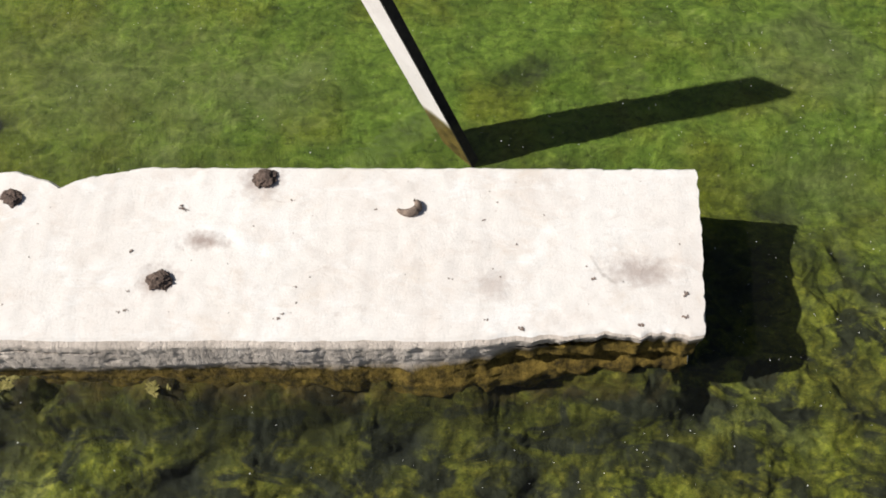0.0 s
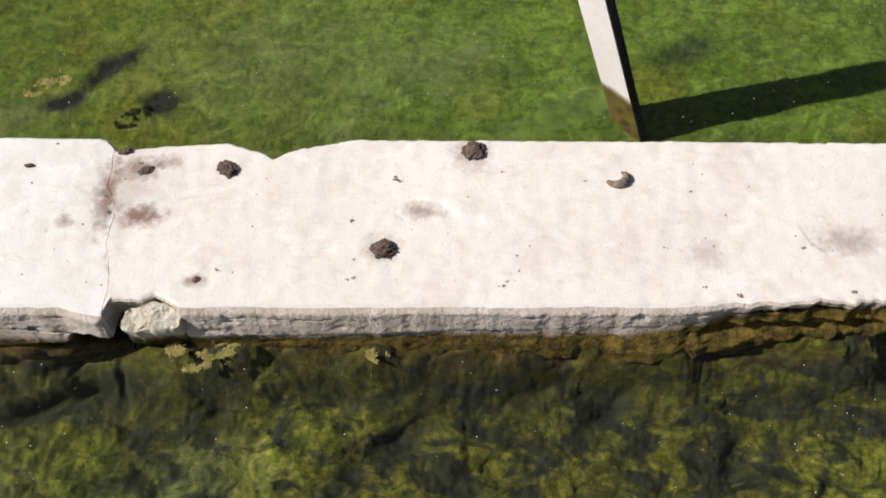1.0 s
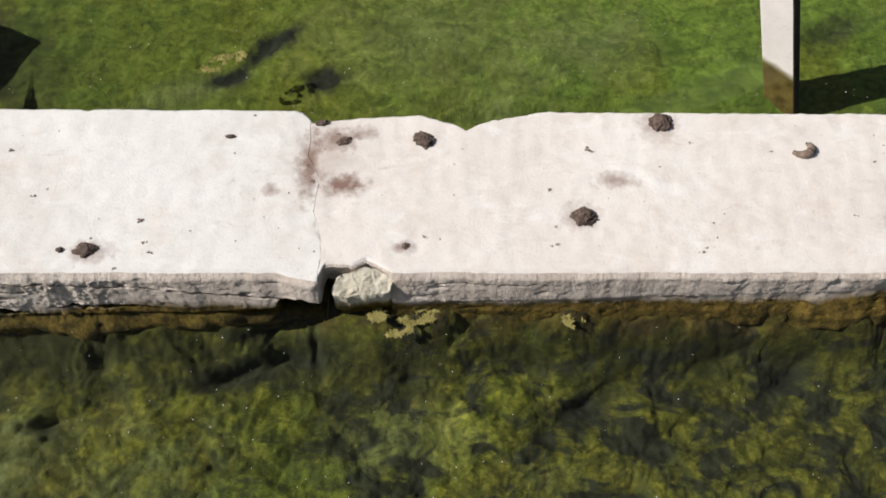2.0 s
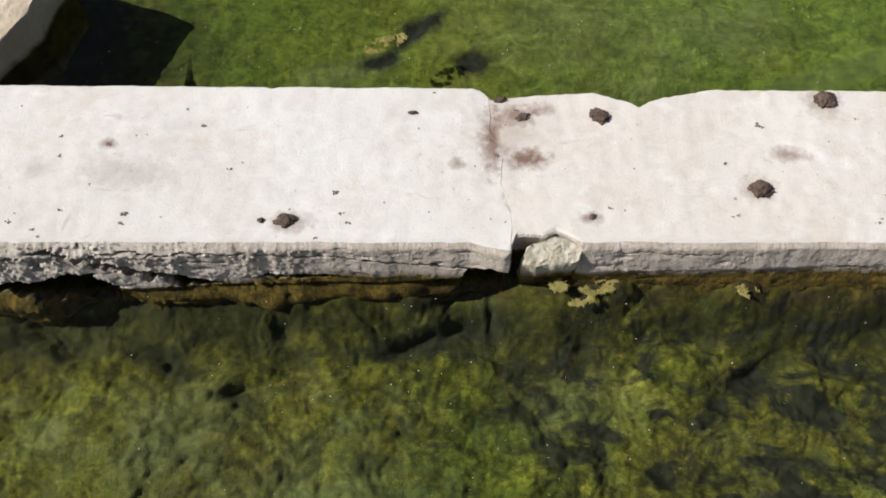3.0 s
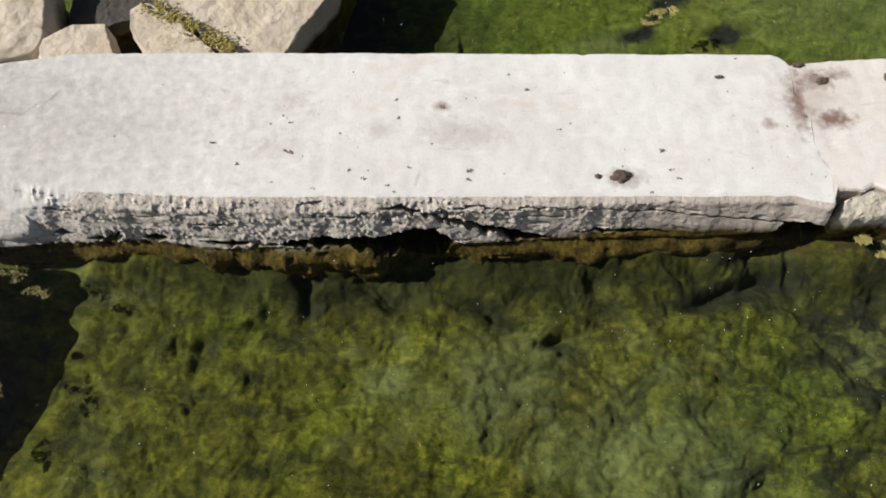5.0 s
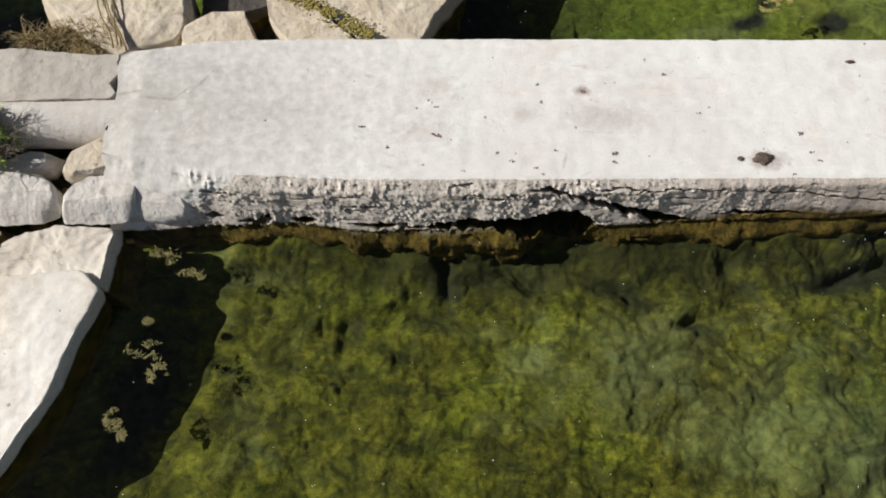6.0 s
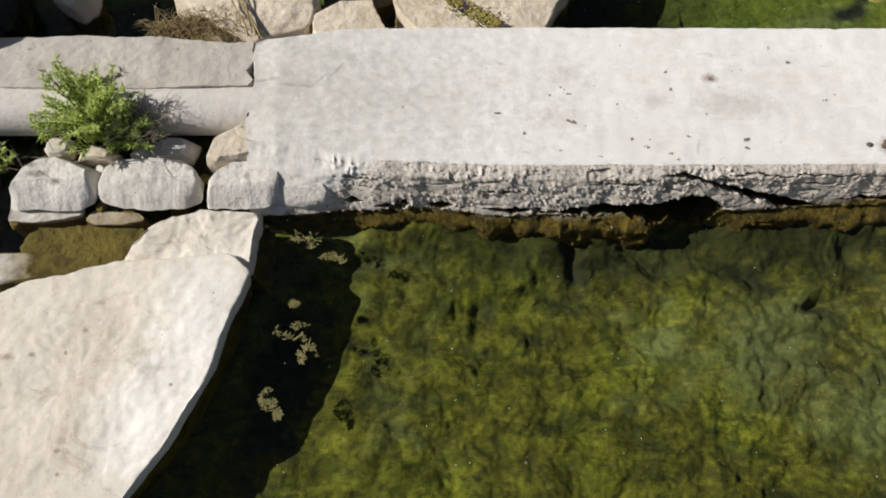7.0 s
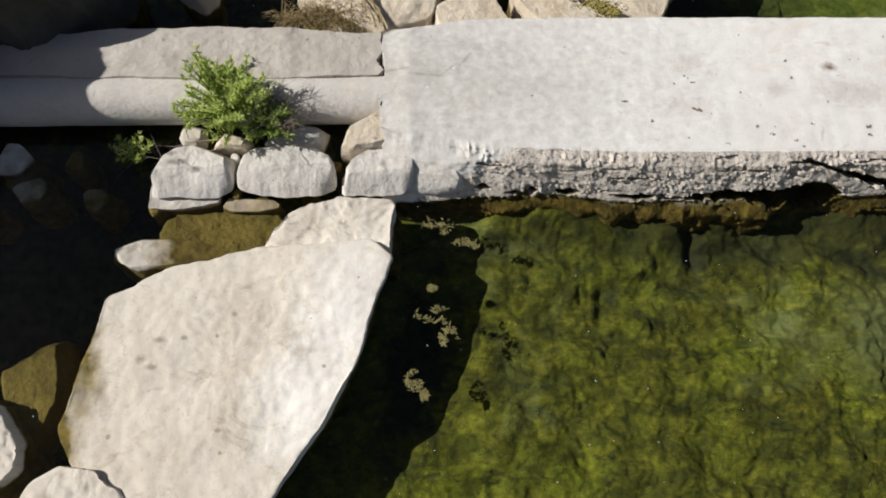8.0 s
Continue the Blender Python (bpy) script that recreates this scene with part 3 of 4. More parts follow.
def algae_height(x, y):
    """The bed: cushions of algae with hollows between them."""
    p = Vector((x, y, 0.0))
    w = p + noise.noise_vector(p * 2.3) * 0.12 + noise.noise_vector(p * 9) * 0.02
    far = bump_up(y, 2.4, 3.6)
    c = 0.62 + 0.36 * far + 0.55 * noise.noise(w * 0.8 + Vector((3, 1, 0))) + 0.50 * noise.noise(Vector((w.x * 1.5, w.y * 2.9, 0))) + (0.46 - 0.22 * far) * noise.noise(Vector((w.x * 3.3, w.y * 5.8, 0)))
    for hx, hy, a, b, turn in HOLLOWS + DEEPS:
        dx, dy = w.x - hx, w.y - hy
        if abs(dx) < 1.6 and abs(dy) < 1.6:
            u, v = dx * math.cos(turn) + dy * math.sin(turn), dy * math.cos(turn) - dx * math.sin(turn)
            c -= 0.6 * math.exp(-(u / a) ** 2 - (v / b) ** 2)
    rise = max(-0.55, min(1.2, c))
    z = -0.315 + (0.10 - 0.04 * far) * (rise if rise < 0 else rise ** 0.9)
    fine = (1 - 0.6 * far) * bump_up(y, -2.6, -1.4) * bump_up(-y, -7.0, -5.7) * bump_up(x, -14.4, -13.2) * bump_up(-x, -6.0, -4.7)
    fine *= 1 - 0.75 * math.exp(-((x + 9.05 - 0.3 * min(0.0, y - 0.7)) / 0.35) ** 2 - ((y - 0.5) / 1.0) ** 2)   # flattened bed beside the boulder keeps its shadow edge smooth
    # cushions: domes a hand wide, with smaller ones on them
    w = w + noise.noise_vector(p * 5.5) * 0.05
    z += fine * 0.030 * (0.30 - min(0.6, noise.voronoi(Vector((w.x * 3.4, w.y * 4.4, 0)))[0][0] ** 2))
    z += fine * 0.032 * (0.25 - min(0.5, noise.voronoi(Vector((w.x * 8, w.y * 10, 3)))[0][0] ** 2)) + fine * 0.015 * (0.4 - noise.voronoi(w * 19)[0][0])
    z += fine * (0.018 * noise.noise(Vector((w.x * 5, w.y * 9, 2.0))) + 0.010 * noise.noise(Vector((w.x * 17, w.y * 20, 5.0))) + 0.004 * noise.noise(Vector((x * 40, y * 44, 7.0))))
    if y < 2.4 and x < 2.2:
        # an apron of silt and algae against the wall
        along = max(bump_up(x, -4.2, -2.9) * bump_up(2.2 - x, 0.0, 0.4), bump_up(-x, 6.75, 7.0) * bump_up(x, -9.0, -8.7), 0.9 * bump_up(x, -6.1, -5.8) * bump_up(-x, 3.7, 3.9))
        z += (0.20 + 0.10 * noise.noise(w * 2.1)) * along * (1 + 0.4 * bump_up(x, -3.2, -2.6)) * bump_up(y, 1.36, 1.80)
    return z + bank(x, y) - (0.16 * math.exp(-((y - 3.35) / 0.35) ** 2) if x > -6 else 0.0) - 0.01 * math.exp(-((x + 9.35) / 0.5) ** 2 - ((y - 0.6) / 0.9) ** 2)


def sheet(name, xs, ys, fn, mat):
    nx, ny = len(xs), len(ys)
    verts = [(float(x), float(y), fn(float(x), float(y))) for y in ys for x in xs]
    i = (np.arange(ny - 1)[:, None] * nx + np.arange(nx - 1)[None]).ravel()
    faces = np.stack([i, i + 1, i + nx + 1, i + nx], 1).tolist()
    mesh = bpy.data.meshes.new(name)
    mesh.from_pydata(verts, [], faces)
    mesh.materials.append(mat)
    mesh.polygons.foreach_set("use_smooth", [True] * len(faces))
    return new(name, mesh)


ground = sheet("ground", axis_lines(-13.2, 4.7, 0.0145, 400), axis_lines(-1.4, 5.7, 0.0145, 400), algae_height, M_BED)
tagged(ground, "pool bed under cushions of green and olive algae", "ground", kind="structure")


water = sheet("water", axis_lines(-13, 5, 3, 400), axis_lines(-2, 6, 3, 400), lambda x, y: WATER, M_WATER)
water.visible_shadow = False   # lets the sun reach the bed
tagged(water, "clear shallow still water over the algae bed", "water", kind="structure")


# ---- the weir wall ----
def dent(x, at, wide, deep):
    return deep * max(0.0, 1 - abs(x - at) / wide)


CHIPS_X = (-9.75, -9.66, -9.50, -9.30, -9.05, -8.60, -3.56, -3.48, -3.39, -3.10, -2.71, -2.44, -2.37, -2.28, -2.08, -1.76)
CHIPS_Y = (-0.18, -0.12, -0.10, -0.07, -0.02, 0.0, 0.0, -0.015, -0.10, -0.06, -0.03, -0.115, -0.16, -0.105, -0.04, 0.0)


def far_edge(x):
    """The far top edge: straight but for its chips."""
    y = FAR + 0.007 * noise.noise(Vector((x * 3, 0, 4))) + 0.006 * noise.noise(Vector((x * 14, 0, 4)))
    y += float(np.interp(x, CHIPS_X, CHIPS_Y)) - 0.010 * (noise.noise(Vector((x * 1.7, 9, 0))) > 0.3)
    return y - dent(x, -5.08, 0.05, 0.012)


JOINT_Y, JOINT_X = (1.90, 2.16, 2.40, 2.65, 2.82, 3.20), (0.04, 0.05, -0.01, 0.01, -0.07, -0.07)


def joint(y):
    """The wandering line of the joint between the two lengths of wall."""
    return float(np.interp(y, JOINT_Y, JOINT_X)) + 0.012 * noise.noise(Vector((y * 9, 0, 3)))


BREAK_X = (-3.66, -3.58, -3.48, -3.42, -3.40, -3.38, -3.31, -3.22, -3.16, -3.06, -2.99, -2.88)
BREAK_Y = (0.0, -0.03, -0.05, -0.055, -0.03, 0.055, 0.06, 0.065, 0.045, 0.09, 0.06, 0.0)


def near_edge(x, crumbs=1.0):
    y = NEAR + 0.012 * noise.noise(Vector((x * 2.2, 3, 7))) + 0.008 * noise.noise(Vector((x * 11, 3, 7)))
    if x > 0.2:
        y += 0.05 * bump_up(x, 0.2, 1.3) * (1.0 + 0.8 * noise.noise(Vector((x * 5, 1, 1))) + 0.5 * noise.noise(Vector((x * 14, 1, 1))))
    # the corner that has broken off at the joint
    y += float(np.interp(x, BREAK_X, BREAK_Y))
    if x < -7.6:
        # crumbled towards the pipe
        y += float(np.interp(-x, (7.6, 8.5, 8.8, 9.03, 9.28, 9.6, 9.74), (0.0, 0.03, 0.05, 0.09, 0.15, 0.21, 0.25)))
        y += crumbs * bump_up(-x, 7.6, 8.2) * (0.016 * noise.noise(Vector((x * 9, 3, 1))) + 0.012 * noise.noise(Vector((x * 23, 3, 1))))
    return y


FOOT_X = (-9.7, -9.3, -9.0, -8.4, -7.9, -7.1, -6.2, -5.3, -4.4, -3.9, -3.6, -2.9, -2.3, -1.6, -1.1, 0.2, 0.8, 1.3)
FOOT_OUT = (0.46, 0.38, 0.26, 0.20, 0.24, 0.24, 0.22, 0.17, 0.16, 0.16, 0.14, 0.13, 0.12, 0.11, 0.10, 0.08, 0.04, 0.015)


def foot(x):
    """How far the near face runs out at its lower lip, and the height of that lip."""
    out = float(np.interp(x, FOOT_X, FOOT_OUT)) + 0.008 * noise.noise(Vector((x * 3, 8, 1)))
    return out, float(np.interp(x, (-4.2, -3.3, -1.0, 0.2, 0.8, 1.3), (0.10, 0.21, 0.26, 0.31, 0.37, 0.41))) + 0.012 * noise.noise(Vector((x * 6, 8, 5)))


def chamfer(x):
    """The worn slope below the near top edge."""
    k = 0.04 + 0.05 * bump_up(-x, 4.5, 6.5) - 0.025 * bump_up(x, 0.2, 1.2) + 0.010 * noise.noise(Vector((x * 2.5, 5, 5)))
    k += 0.09 * bump_up(-x, 8.9, 9.3)
    return k * (1 - 0.8 * bump_up(-x, 2.85, 2.95) * bump_up(x, -3.46, -3.40))


# cracks and hollows in the near face: places along the wall, upper lip, height, depth
SLOTS = (((-7.60, -7.30, -7.07, -6.70, -6.50, -6.40, -6.28, -6.18, -6.10), (0.12, 0.15, 0.185, 0.18, 0.22, 0.25, 0.24, 0.20, 0.12), (0.0, 0.05, 0.10, 0.13, 0.25, 0.36, 0.36, 0.34, 0.0), 0.30),
         ((-6.68, -6.50, -6.25, -6.00, -5.70, -5.50, -5.38), (0.405, 0.425, 0.37, 0.295, 0.225, 0.16, 0.12), (0.0, 0.022, 0.05, 0.075, 0.10, 0.07, 0.0), 0.16),
         ((-6.40, -6.00, -5.45, -5.00, -4.55, -4.15, -3.74, -3.44), (0.425, 0.415, 0.405, 0.385, 0.345, 0.30, 0.26, 0.215), (0.004, 0.012, 0.012, 0.008, 0.012, 0.012, 0.014, 0.03), 0.06),
         ((-5.75, -5.5, -5.3, -5.0), (0.33, 0.33, 0.31, 0.30), (0.0, 0.012, 0.010, 0.0), 0.05),
         ((-5.25, -5.05, -4.7, -4.45), (0.17, 0.18, 0.17, 0.14), (0.0, 0.03, 0.03, 0.0), 0.07),
         ((-9.27, -9.20, -9.10), (0.25, 0.26, 0.23), (0.0, 0.03, 0.0), 0.07), ((-9.03, -8.96, -8.86), (0.18, 0.19, 0.165), (0.0, 0.05, 0.0), 0.10),
         ((-9.06, -8.95, -8.72), (0.35, 0.36, 0.365), (0.0, 0.022, 0.0), 0.06), ((-8.80, -8.65, -8.50), (0.14, 0.16, 0.15), (0.0, 0.06, 0.0), 0.12),
         ((-8.40, -8.30, -8.18), (0.14, 0.17, 0.15), (0.0, 0.07, 0.0), 0.12), ((-8.0, -7.75, -7.52), (0.14, 0.16, 0.14), (0.0, 0.05, 0.0), 0.12),
         ((-8.50, -8.3, -8.15), (0.33, 0.335, 0.34), (0.0, 0.015, 0.0), 0.05), ((-8.05, -7.85, -7.6), (0.28, 0.30, 0.31), (0.0, 0.022, 0.0), 0.07),
         ((-7.35, -7.1, -6.8, -6.55), (0.345, 0.355, 0.37, 0.40), (0.0, 0.012, 0.016, 0.0), 0.05),
         ((-2.9, -2.3, -1.9, -1.5), (0.375, 0.385, 0.38, 0.37), (0.004, 0.010, 0.008, 0.0), 0.04), ((-1.2, -0.9, -0.5), (0.25, 0.26, 0.25), (0.0, 0.012, 0.0), 0.04),
         ((0.55, 0.9, 1.3, 1.6), (0.35, 0.36, 0.37, 0.38), (0.0, 0.02, 0.03, 0.02), 0.06))


def ragged(y, z):
    """How far the broken free end stands out or is chipped off."""
    chip = 0.014 * noise.noise(Vector((y * 5, z * 5, 2))) + 0.012 * noise.noise(Vector((y * 17, z * 17, 5))) + 0.006 * noise.noise(Vector((y * 45, z * 45, 5)))
    return chip - 0.05 * bump_up(2.03 - y, 0.0, 0.10) - 0.03 * bump_up(y, 3.15, 3.21) - 0.018 * bump_up(z, 0.43, 0.45)


# how far brown stone stands out from the foot of the wall, under water
SHELF_X = (-9.7, -8.9, -8.3, -7.6, -7.0, -6.65, -6.5, -6.1, -5.9, -5.2, -4.4, -3.75, -3.6, -3.3, -2.8, -1.0, 0.6, 1.9)
SHELF_OUT = (0.02, 0.06, 0.10, 0.10, 0.13, 0.13, 0.0, 0.0, 0.08, 0.12, 0.10, 0.06, 0.0, 0.02, 0.08, 0.12, 0.18, 0.12)


def wall_bm(x0, x1, step=0.0115):
    bm = bmesh.new()
    rows, mats = [], []
    for x in np.linspace(x0, x1, int((x1 - x0) / step)):
        x = float(x)
        yf, yn, cham, (spread, lip_z) = far_edge(x), near_edge(x), max(0.012, chamfer(x)), foot(x)
        smooth_yn = near_edge(x, 0.0)
        under = 0.02 * bump_up(-x, 3.0, 3.6)
        spread *= 1 - 0.9 * bump_up(-x, 2.88, 2.95) * bump_up(x, -3.42, -3.39)
        ledge = WATER - 0.005 + (lip_z - WATER + 0.005) * bump_up(x, -3.4, -2.8)
        prof = [(yf + 0.05, -0.6, 1), (yf + 0.02, -0.1, 1), (yf + 0.008, 0.15, 1), (yf, 0.32, 1), (yf, 0.41, 1), (yf - 0.006, 0.437, 0)]
        for k in np.linspace(0, 1, 64):
            y = (yf - 0.02) * (1 - k) + (yn + 0.02) * k
            z = TOP - 0.022 * bump_up(-x, 9.50, 9.70) + 0.006 * noise.noise(Vector((x * 1.5, y * 2, 0))) + 0.0035 * noise.noise(Vector((x * 9, y * 11, 5)))
            prof.append((y, z, 0))
        prof.append((yn + 0.004, TOP - 0.008 - 0.022 * bump_up(-x, 9.50, 9.70), 0))
        coarse = (0.25 + 0.75 * bump_up(-x, 4.9, 6.2)) * (1 - 0.8 * bump_up(-x, 9.0, 9.25)) + 0.5 * bump_up(0.35 - abs(x + 5.0), 0.0, 0.2)
        slots = []
        for xs, lips, talls, deep in SLOTS:
            if xs[0] < x < xs[-1]:
                slots.append((float(np.interp(x, xs, lips)) + 0.016 * noise.noise(Vector((x * 9, deep * 90, 0))) + 0.008 * noise.noise(Vector((x * 31, deep * 90, 0))),
                              float(np.interp(x, xs, talls)) * (1 + 0.5 * noise.noise(Vector((x * 13, deep * 50, 4)))), deep))
        out = float(np.interp(x, SHELF_X, SHELF_OUT)) * (1 + 0.30 * noise.noise(Vector((x * 2.1, 4, 4))) + 0.22 * noise.noise(Vector((x * 7, 4, 4))))
        for z in np.r_[np.linspace(0.436, 0.05, 52), np.linspace(0.035, -0.34, 20), -0.6]:
            z, sunk = float(z), 0.0
            d = TOP - z
            fall = min(0.5 * (TOP - lip_z), 0.6 * cham)
            y = yn + (smooth_yn - yn) * min(1.0, d / 0.05) - min(cham, spread) * min(1.0, d / fall) - max(0.0, spread - cham) * min(1.0, max(0.0, d - fall) / (TOP - lip_z - fall))
            y += under * bump_up(lip_z - z, 0.0, 0.03)
            q = Vector((x, y, z))
            # exposed gravel, with smoother patches of mortar between
            mortar = bump_up(noise.noise(Vector((x * 2.1, z * 9, 3))), 0.05, 0.3)
            rough = coarse * (1 - 0.7 * mortar) * min(1.0, d / 0.015)
            cells = noise.voronoi(q * 36)
            stone_at = noise.noise(cells[1][0] * 3.7)
            lift = rough * ((0.012 + 0.024 * stone_at) * max(0.0, 1 - 2.6 * cells[0][0] ** 2) + 0.014 * noise.noise(q * 9) + 0.008 * noise.noise(q * 24))
            y, sunk = y - lift, -0.8 * lift * bump_up(0.09 - d, 0.0, 0.04)
            pit = noise.noise(Vector((x * 6, y * 4, z * 26)))
            y += rough * 0.05 * bump_up(pit, 0.38, 0.52)
            y -= (1 - coarse) * (0.005 * noise.noise(Vector((x * 3, z * 14, 1))) + 0.004 * noise.noise(q * 21))
            # a rounded shelf of brown stone under water
            y -= out * bump_up(ledge + 0.02 * noise.noise(Vector((x * 5, 2, 2))) - z, 0.0, 0.12 + 0.2 * bump_up(x, -3.4, -2.8)) + out * 0.35 * noise.noise(Vector((x * 6, z * 9, 2))) * bump_up(WATER - z, 0.0, 0.1)
            for lip, tall, deep in slots:
                if tall > 0.002:
                    inside = bump_up(lip - z, -0.002, 0.007) * bump_up(z - lip + tall, 0.0, 0.010)
                    y, sunk = y + deep * inside, sunk + deep * inside * 1.1
            # undercut hollows
            for hx, hz, wx, wz, deep in ((-3.52, 0.08, 0.17, 0.17, 0.3), (1.35, 0.20, 0.85, 0.06, 0.07)):
                e = ((x - hx) / wx) ** 2 + ((z - hz) / wz) ** 2 + 0.6 * noise.noise(Vector((x * 7, z * 9, hx))) + 0.35 * noise.noise(Vector((x * 19, z * 21, hx)))
                if e < 1.4:
                    y += deep * bump_up(1.4 - e, 0.0, 0.9)
            prof.append((y, z - sunk, 0 if z > 0.44 - 0.42 * max(0.0, -x - 8.75 + 0.12 * noise.noise(Vector((x * 5, z * 5, 0)))) else 1))
        rows.append([bm.verts.new((x + (0.05 * noise.noise(Vector((y * 4, z * 3, 1))) + 0.02 * noise.noise(Vector((y * 17, z * 9, 1)))) * bump_up(-x, 9.4, 9.72) + (0.11 * bump_up(x, 1.5, 2.0) * (y - NEAR) / 1.25 + ragged(y, z) * bump_up(x, 1.7, 1.97) if x1 > 0 else 0.0) + joint(y) * bump_up(0.45 - abs(x + 3.41), 0, 0.45), y, z)) for y, z, _ in prof])
        mats.append([c for _, _, c in prof])
    for a, b, kinds in zip(rows, rows[1:], mats):
        for k in range(len(a) - 1):
            f = bm.faces.new((a[k], a[k + 1], b[k + 1], b[k]))
            f.material_index = max(kinds[k], kinds[k + 1]) if k != 5 else 0
    for row in (rows[0], rows[-1]):
        f = bm.faces.new(row)
        f.material_index = 0
    bmesh.ops.recalc_face_normals(bm, faces=bm.faces)
    return bm


for x0, x1, mat, label in ((-9.72, -3.412, M_TOP, "bleached concrete weir wall with a crumbling rough face"),
                           (-3.408, 1.97, M_TOP2, "warm bleached concrete weir wall with a free broken end")):
    tagged(part("weir_wall", wall_bm(x0, x1), [mat, M_FACE]), label, "wall", kind="structure")

rock("concrete_chunk", [(-3.30, 1.89), (-3.26, 1.955), (-3.21, 1.975), (-3.15, 1.975), (-3.06, 2.015), (-2.98, 1.985), (-2.88, 1.915), (-2.92, 1.85), (-3.05, 1.83), (-3.2, 1.815), (-3.29, 1.835)], 0.38, -0.3, M_CREAM,
     "cream pitted corner broken off the concrete wall", "rubble", slope=(0.0, 0.45), rough=0.035, edge=0.04, flare=-0.04, seed=70, cell=0.010, cuts=3, chip=0.2, corner=0.005)

# ---- capping slab and pipe that carry the line on towards the bank ----
rock("capping_slab", [(-9.745, 2.65), (-9.70, 2.70), (-9.765, 2.78), (-9.72, 2.90), (-9.755, 2.97), (-9.735, 3.04), (-10.6, 3.10), (-11.55, 3.10), (-12.2, 3.05), (-13.2, 3.0), (-13.2, 2.72), (-12.4, 2.66), (-11.2, 2.62), (-10.4, 2.63)],
     0.43, -0.3, M_SLAB, "long grey concrete capping slab beside the pipe", "slab", rough=0.018, edge=0.04, flare=0.0, seed=3, cuts=0, corner=0.006)
bm = bmesh.new()
steps = np.linspace(-9.45, -14.6, 60)
tube_bm([(float(x), 2.54 + 0.008 * math.sin(x), 0.248) for x in steps], [0.19 + 0.004 * noise.noise(Vector((float(x) * 3, 0, 0))) for x in steps], 40, bm)
tagged(part("drain_pipe", bm, M_PIPE), "smooth grey concrete pipe lying against the capping slab", "pipe")

# ---- stones ----
G = "stones at the foot of the wall"
rock("boulder", [(-9.66, 1.20), (-9.80, 1.33), (-10.58, 1.31), (-11.28, 1.20), (-11.70, 0.96), (-11.93, 0.05), (-11.74, -0.22), (-11.24, -0.48), (-10.45, -0.44), (-10.08, 0.06), (-9.86, 0.50)],
     0.205, -0.4, M_PALE, "large flat pale limestone slab lying in the water", slope=(0.098, 0.0), rough=0.021, edge=0.06, flare=-0.24, seed=1, cuts=0)
rock("boulder", [(-9.66, 1.25), (-9.66, 1.68), (-10.0, 1.69), (-10.40, 1.60), (-10.60, 1.32)], 0.24, -0.35, M_PALE,
     "angular pale stone wedged between slab and wall", group=G, slope=(0.10, 0.10), rough=0.035, edge=0.03, seed=2, corner=0.006, chip=0.7, flare=0.16)
rock("boulder", [(-11.74, 1.30), (-11.54, 1.46), (-11.1, 1.42), (-10.7, 1.30), (-11.2, 1.20), (-11.5, 1.15)], 0.10, -0.35, M_PALE,
     "small pointed pale stone breaking the water surface", group=G, slope=(-0.14, 0.0), rough=0.02, edge=0.03, seed=4)
BLOCK = dict(group=G, rough=0.018, edge=0.09, flare=0.0, chip=1.2, cuts=9, corner=0.004, cell=0.012)
rock("boulder", [(-11.47, 1.92), (-11.43, 2.03), (-11.31, 2.12), (-10.97, 2.12), (-10.87, 2.02), (-10.86, 1.96), (-11.0, 1.94), (-11.3, 1.94)], 0.30, -0.35, M_GREY,
     "blocky grey stone with dark marks in the rubble row", front=0.20, seed=5, **BLOCK)
rock("boulder", [(-10.83, 1.95), (-10.81, 2.03), (-10.75, 2.11), (-10.24, 2.115), (-10.12, 2.01), (-10.07, 1.95), (-10.3, 1.945), (-10.7, 1.945)], 0.305, -0.35, M_GREY,
     "smooth blocky grey stone in the rubble row", front=0.20, seed=6, **BLOCK)
rock("boulder", [(-10.05, 1.83), (-9.97, 1.95), (-9.84, 2.06), (-9.48, 2.06), (-9.46, 1.90), (-9.7, 1.87)], 0.35, -0.35, M_GREY,
     "grey block of stone bedded against the wall end", tall=0.17, front=0.17, seed=7, **BLOCK)
rock("boulder", [(-9.58, 1.80), (-9.57, 1.99), (-9.36, 2.01), (-9.14, 1.93), (-9.10, 1.82), (-9.3, 1.77)], 0.315, -0.35, M_GREY,
     "grey stone mortared into the foot of the wall end", slope=(0.0, 0.5), tall=0.12, front=0.06, seed=27, **BLOCK)
rock("boulder", [(-10.05, 2.06), (-9.99, 2.24), (-9.88, 2.30), (-9.66, 2.40), (-9.57, 2.30), (-9.56, 2.18), (-9.62, 2.075), (-9.83, 2.065), (-9.97, 2.03)], 0.40, -0.3, M_TAN,
     "tan broken stone packed under the pipe", seed=9, **{**BLOCK, "rough": 0.02})
rock("boulder", [(-10.67, 2.13), (-10.51, 2.30), (-10.27, 2.33), (-10.155, 2.28), (-10.20, 2.14)], 0.26, -0.3, M_GREY,
     "small grey stone under the twigs", seed=10, **BLOCK)
rock("boulder", [(-11.05, 2.14), (-10.94, 2.24), (-10.75, 2.21), (-10.80, 2.13)], 0.28, -0.3, M_TAN,
     "small tan stone between two grey blocks", seed=11, **BLOCK)
rock("boulder", [(-11.30, 2.20), (-11.28, 2.34), (-11.1, 2.34), (-11.1, 2.2)], 0.22, -0.3, M_PALE,
     "small white stone under the leafy shrub", seed=12, **BLOCK)
rock("boulder", [(-11.52, 1.66), (-11.50, 1.86), (-10.98, 1.88), (-10.95, 1.70), (-11.2, 1.64)], 0.13, -0.35, M_GREY,
     "thin flat stone under the grey blocks at the waterline", group=G, rough=0.02, edge=0.03, seed=13, flare=-0.01, chip=0.3, cuts=5)
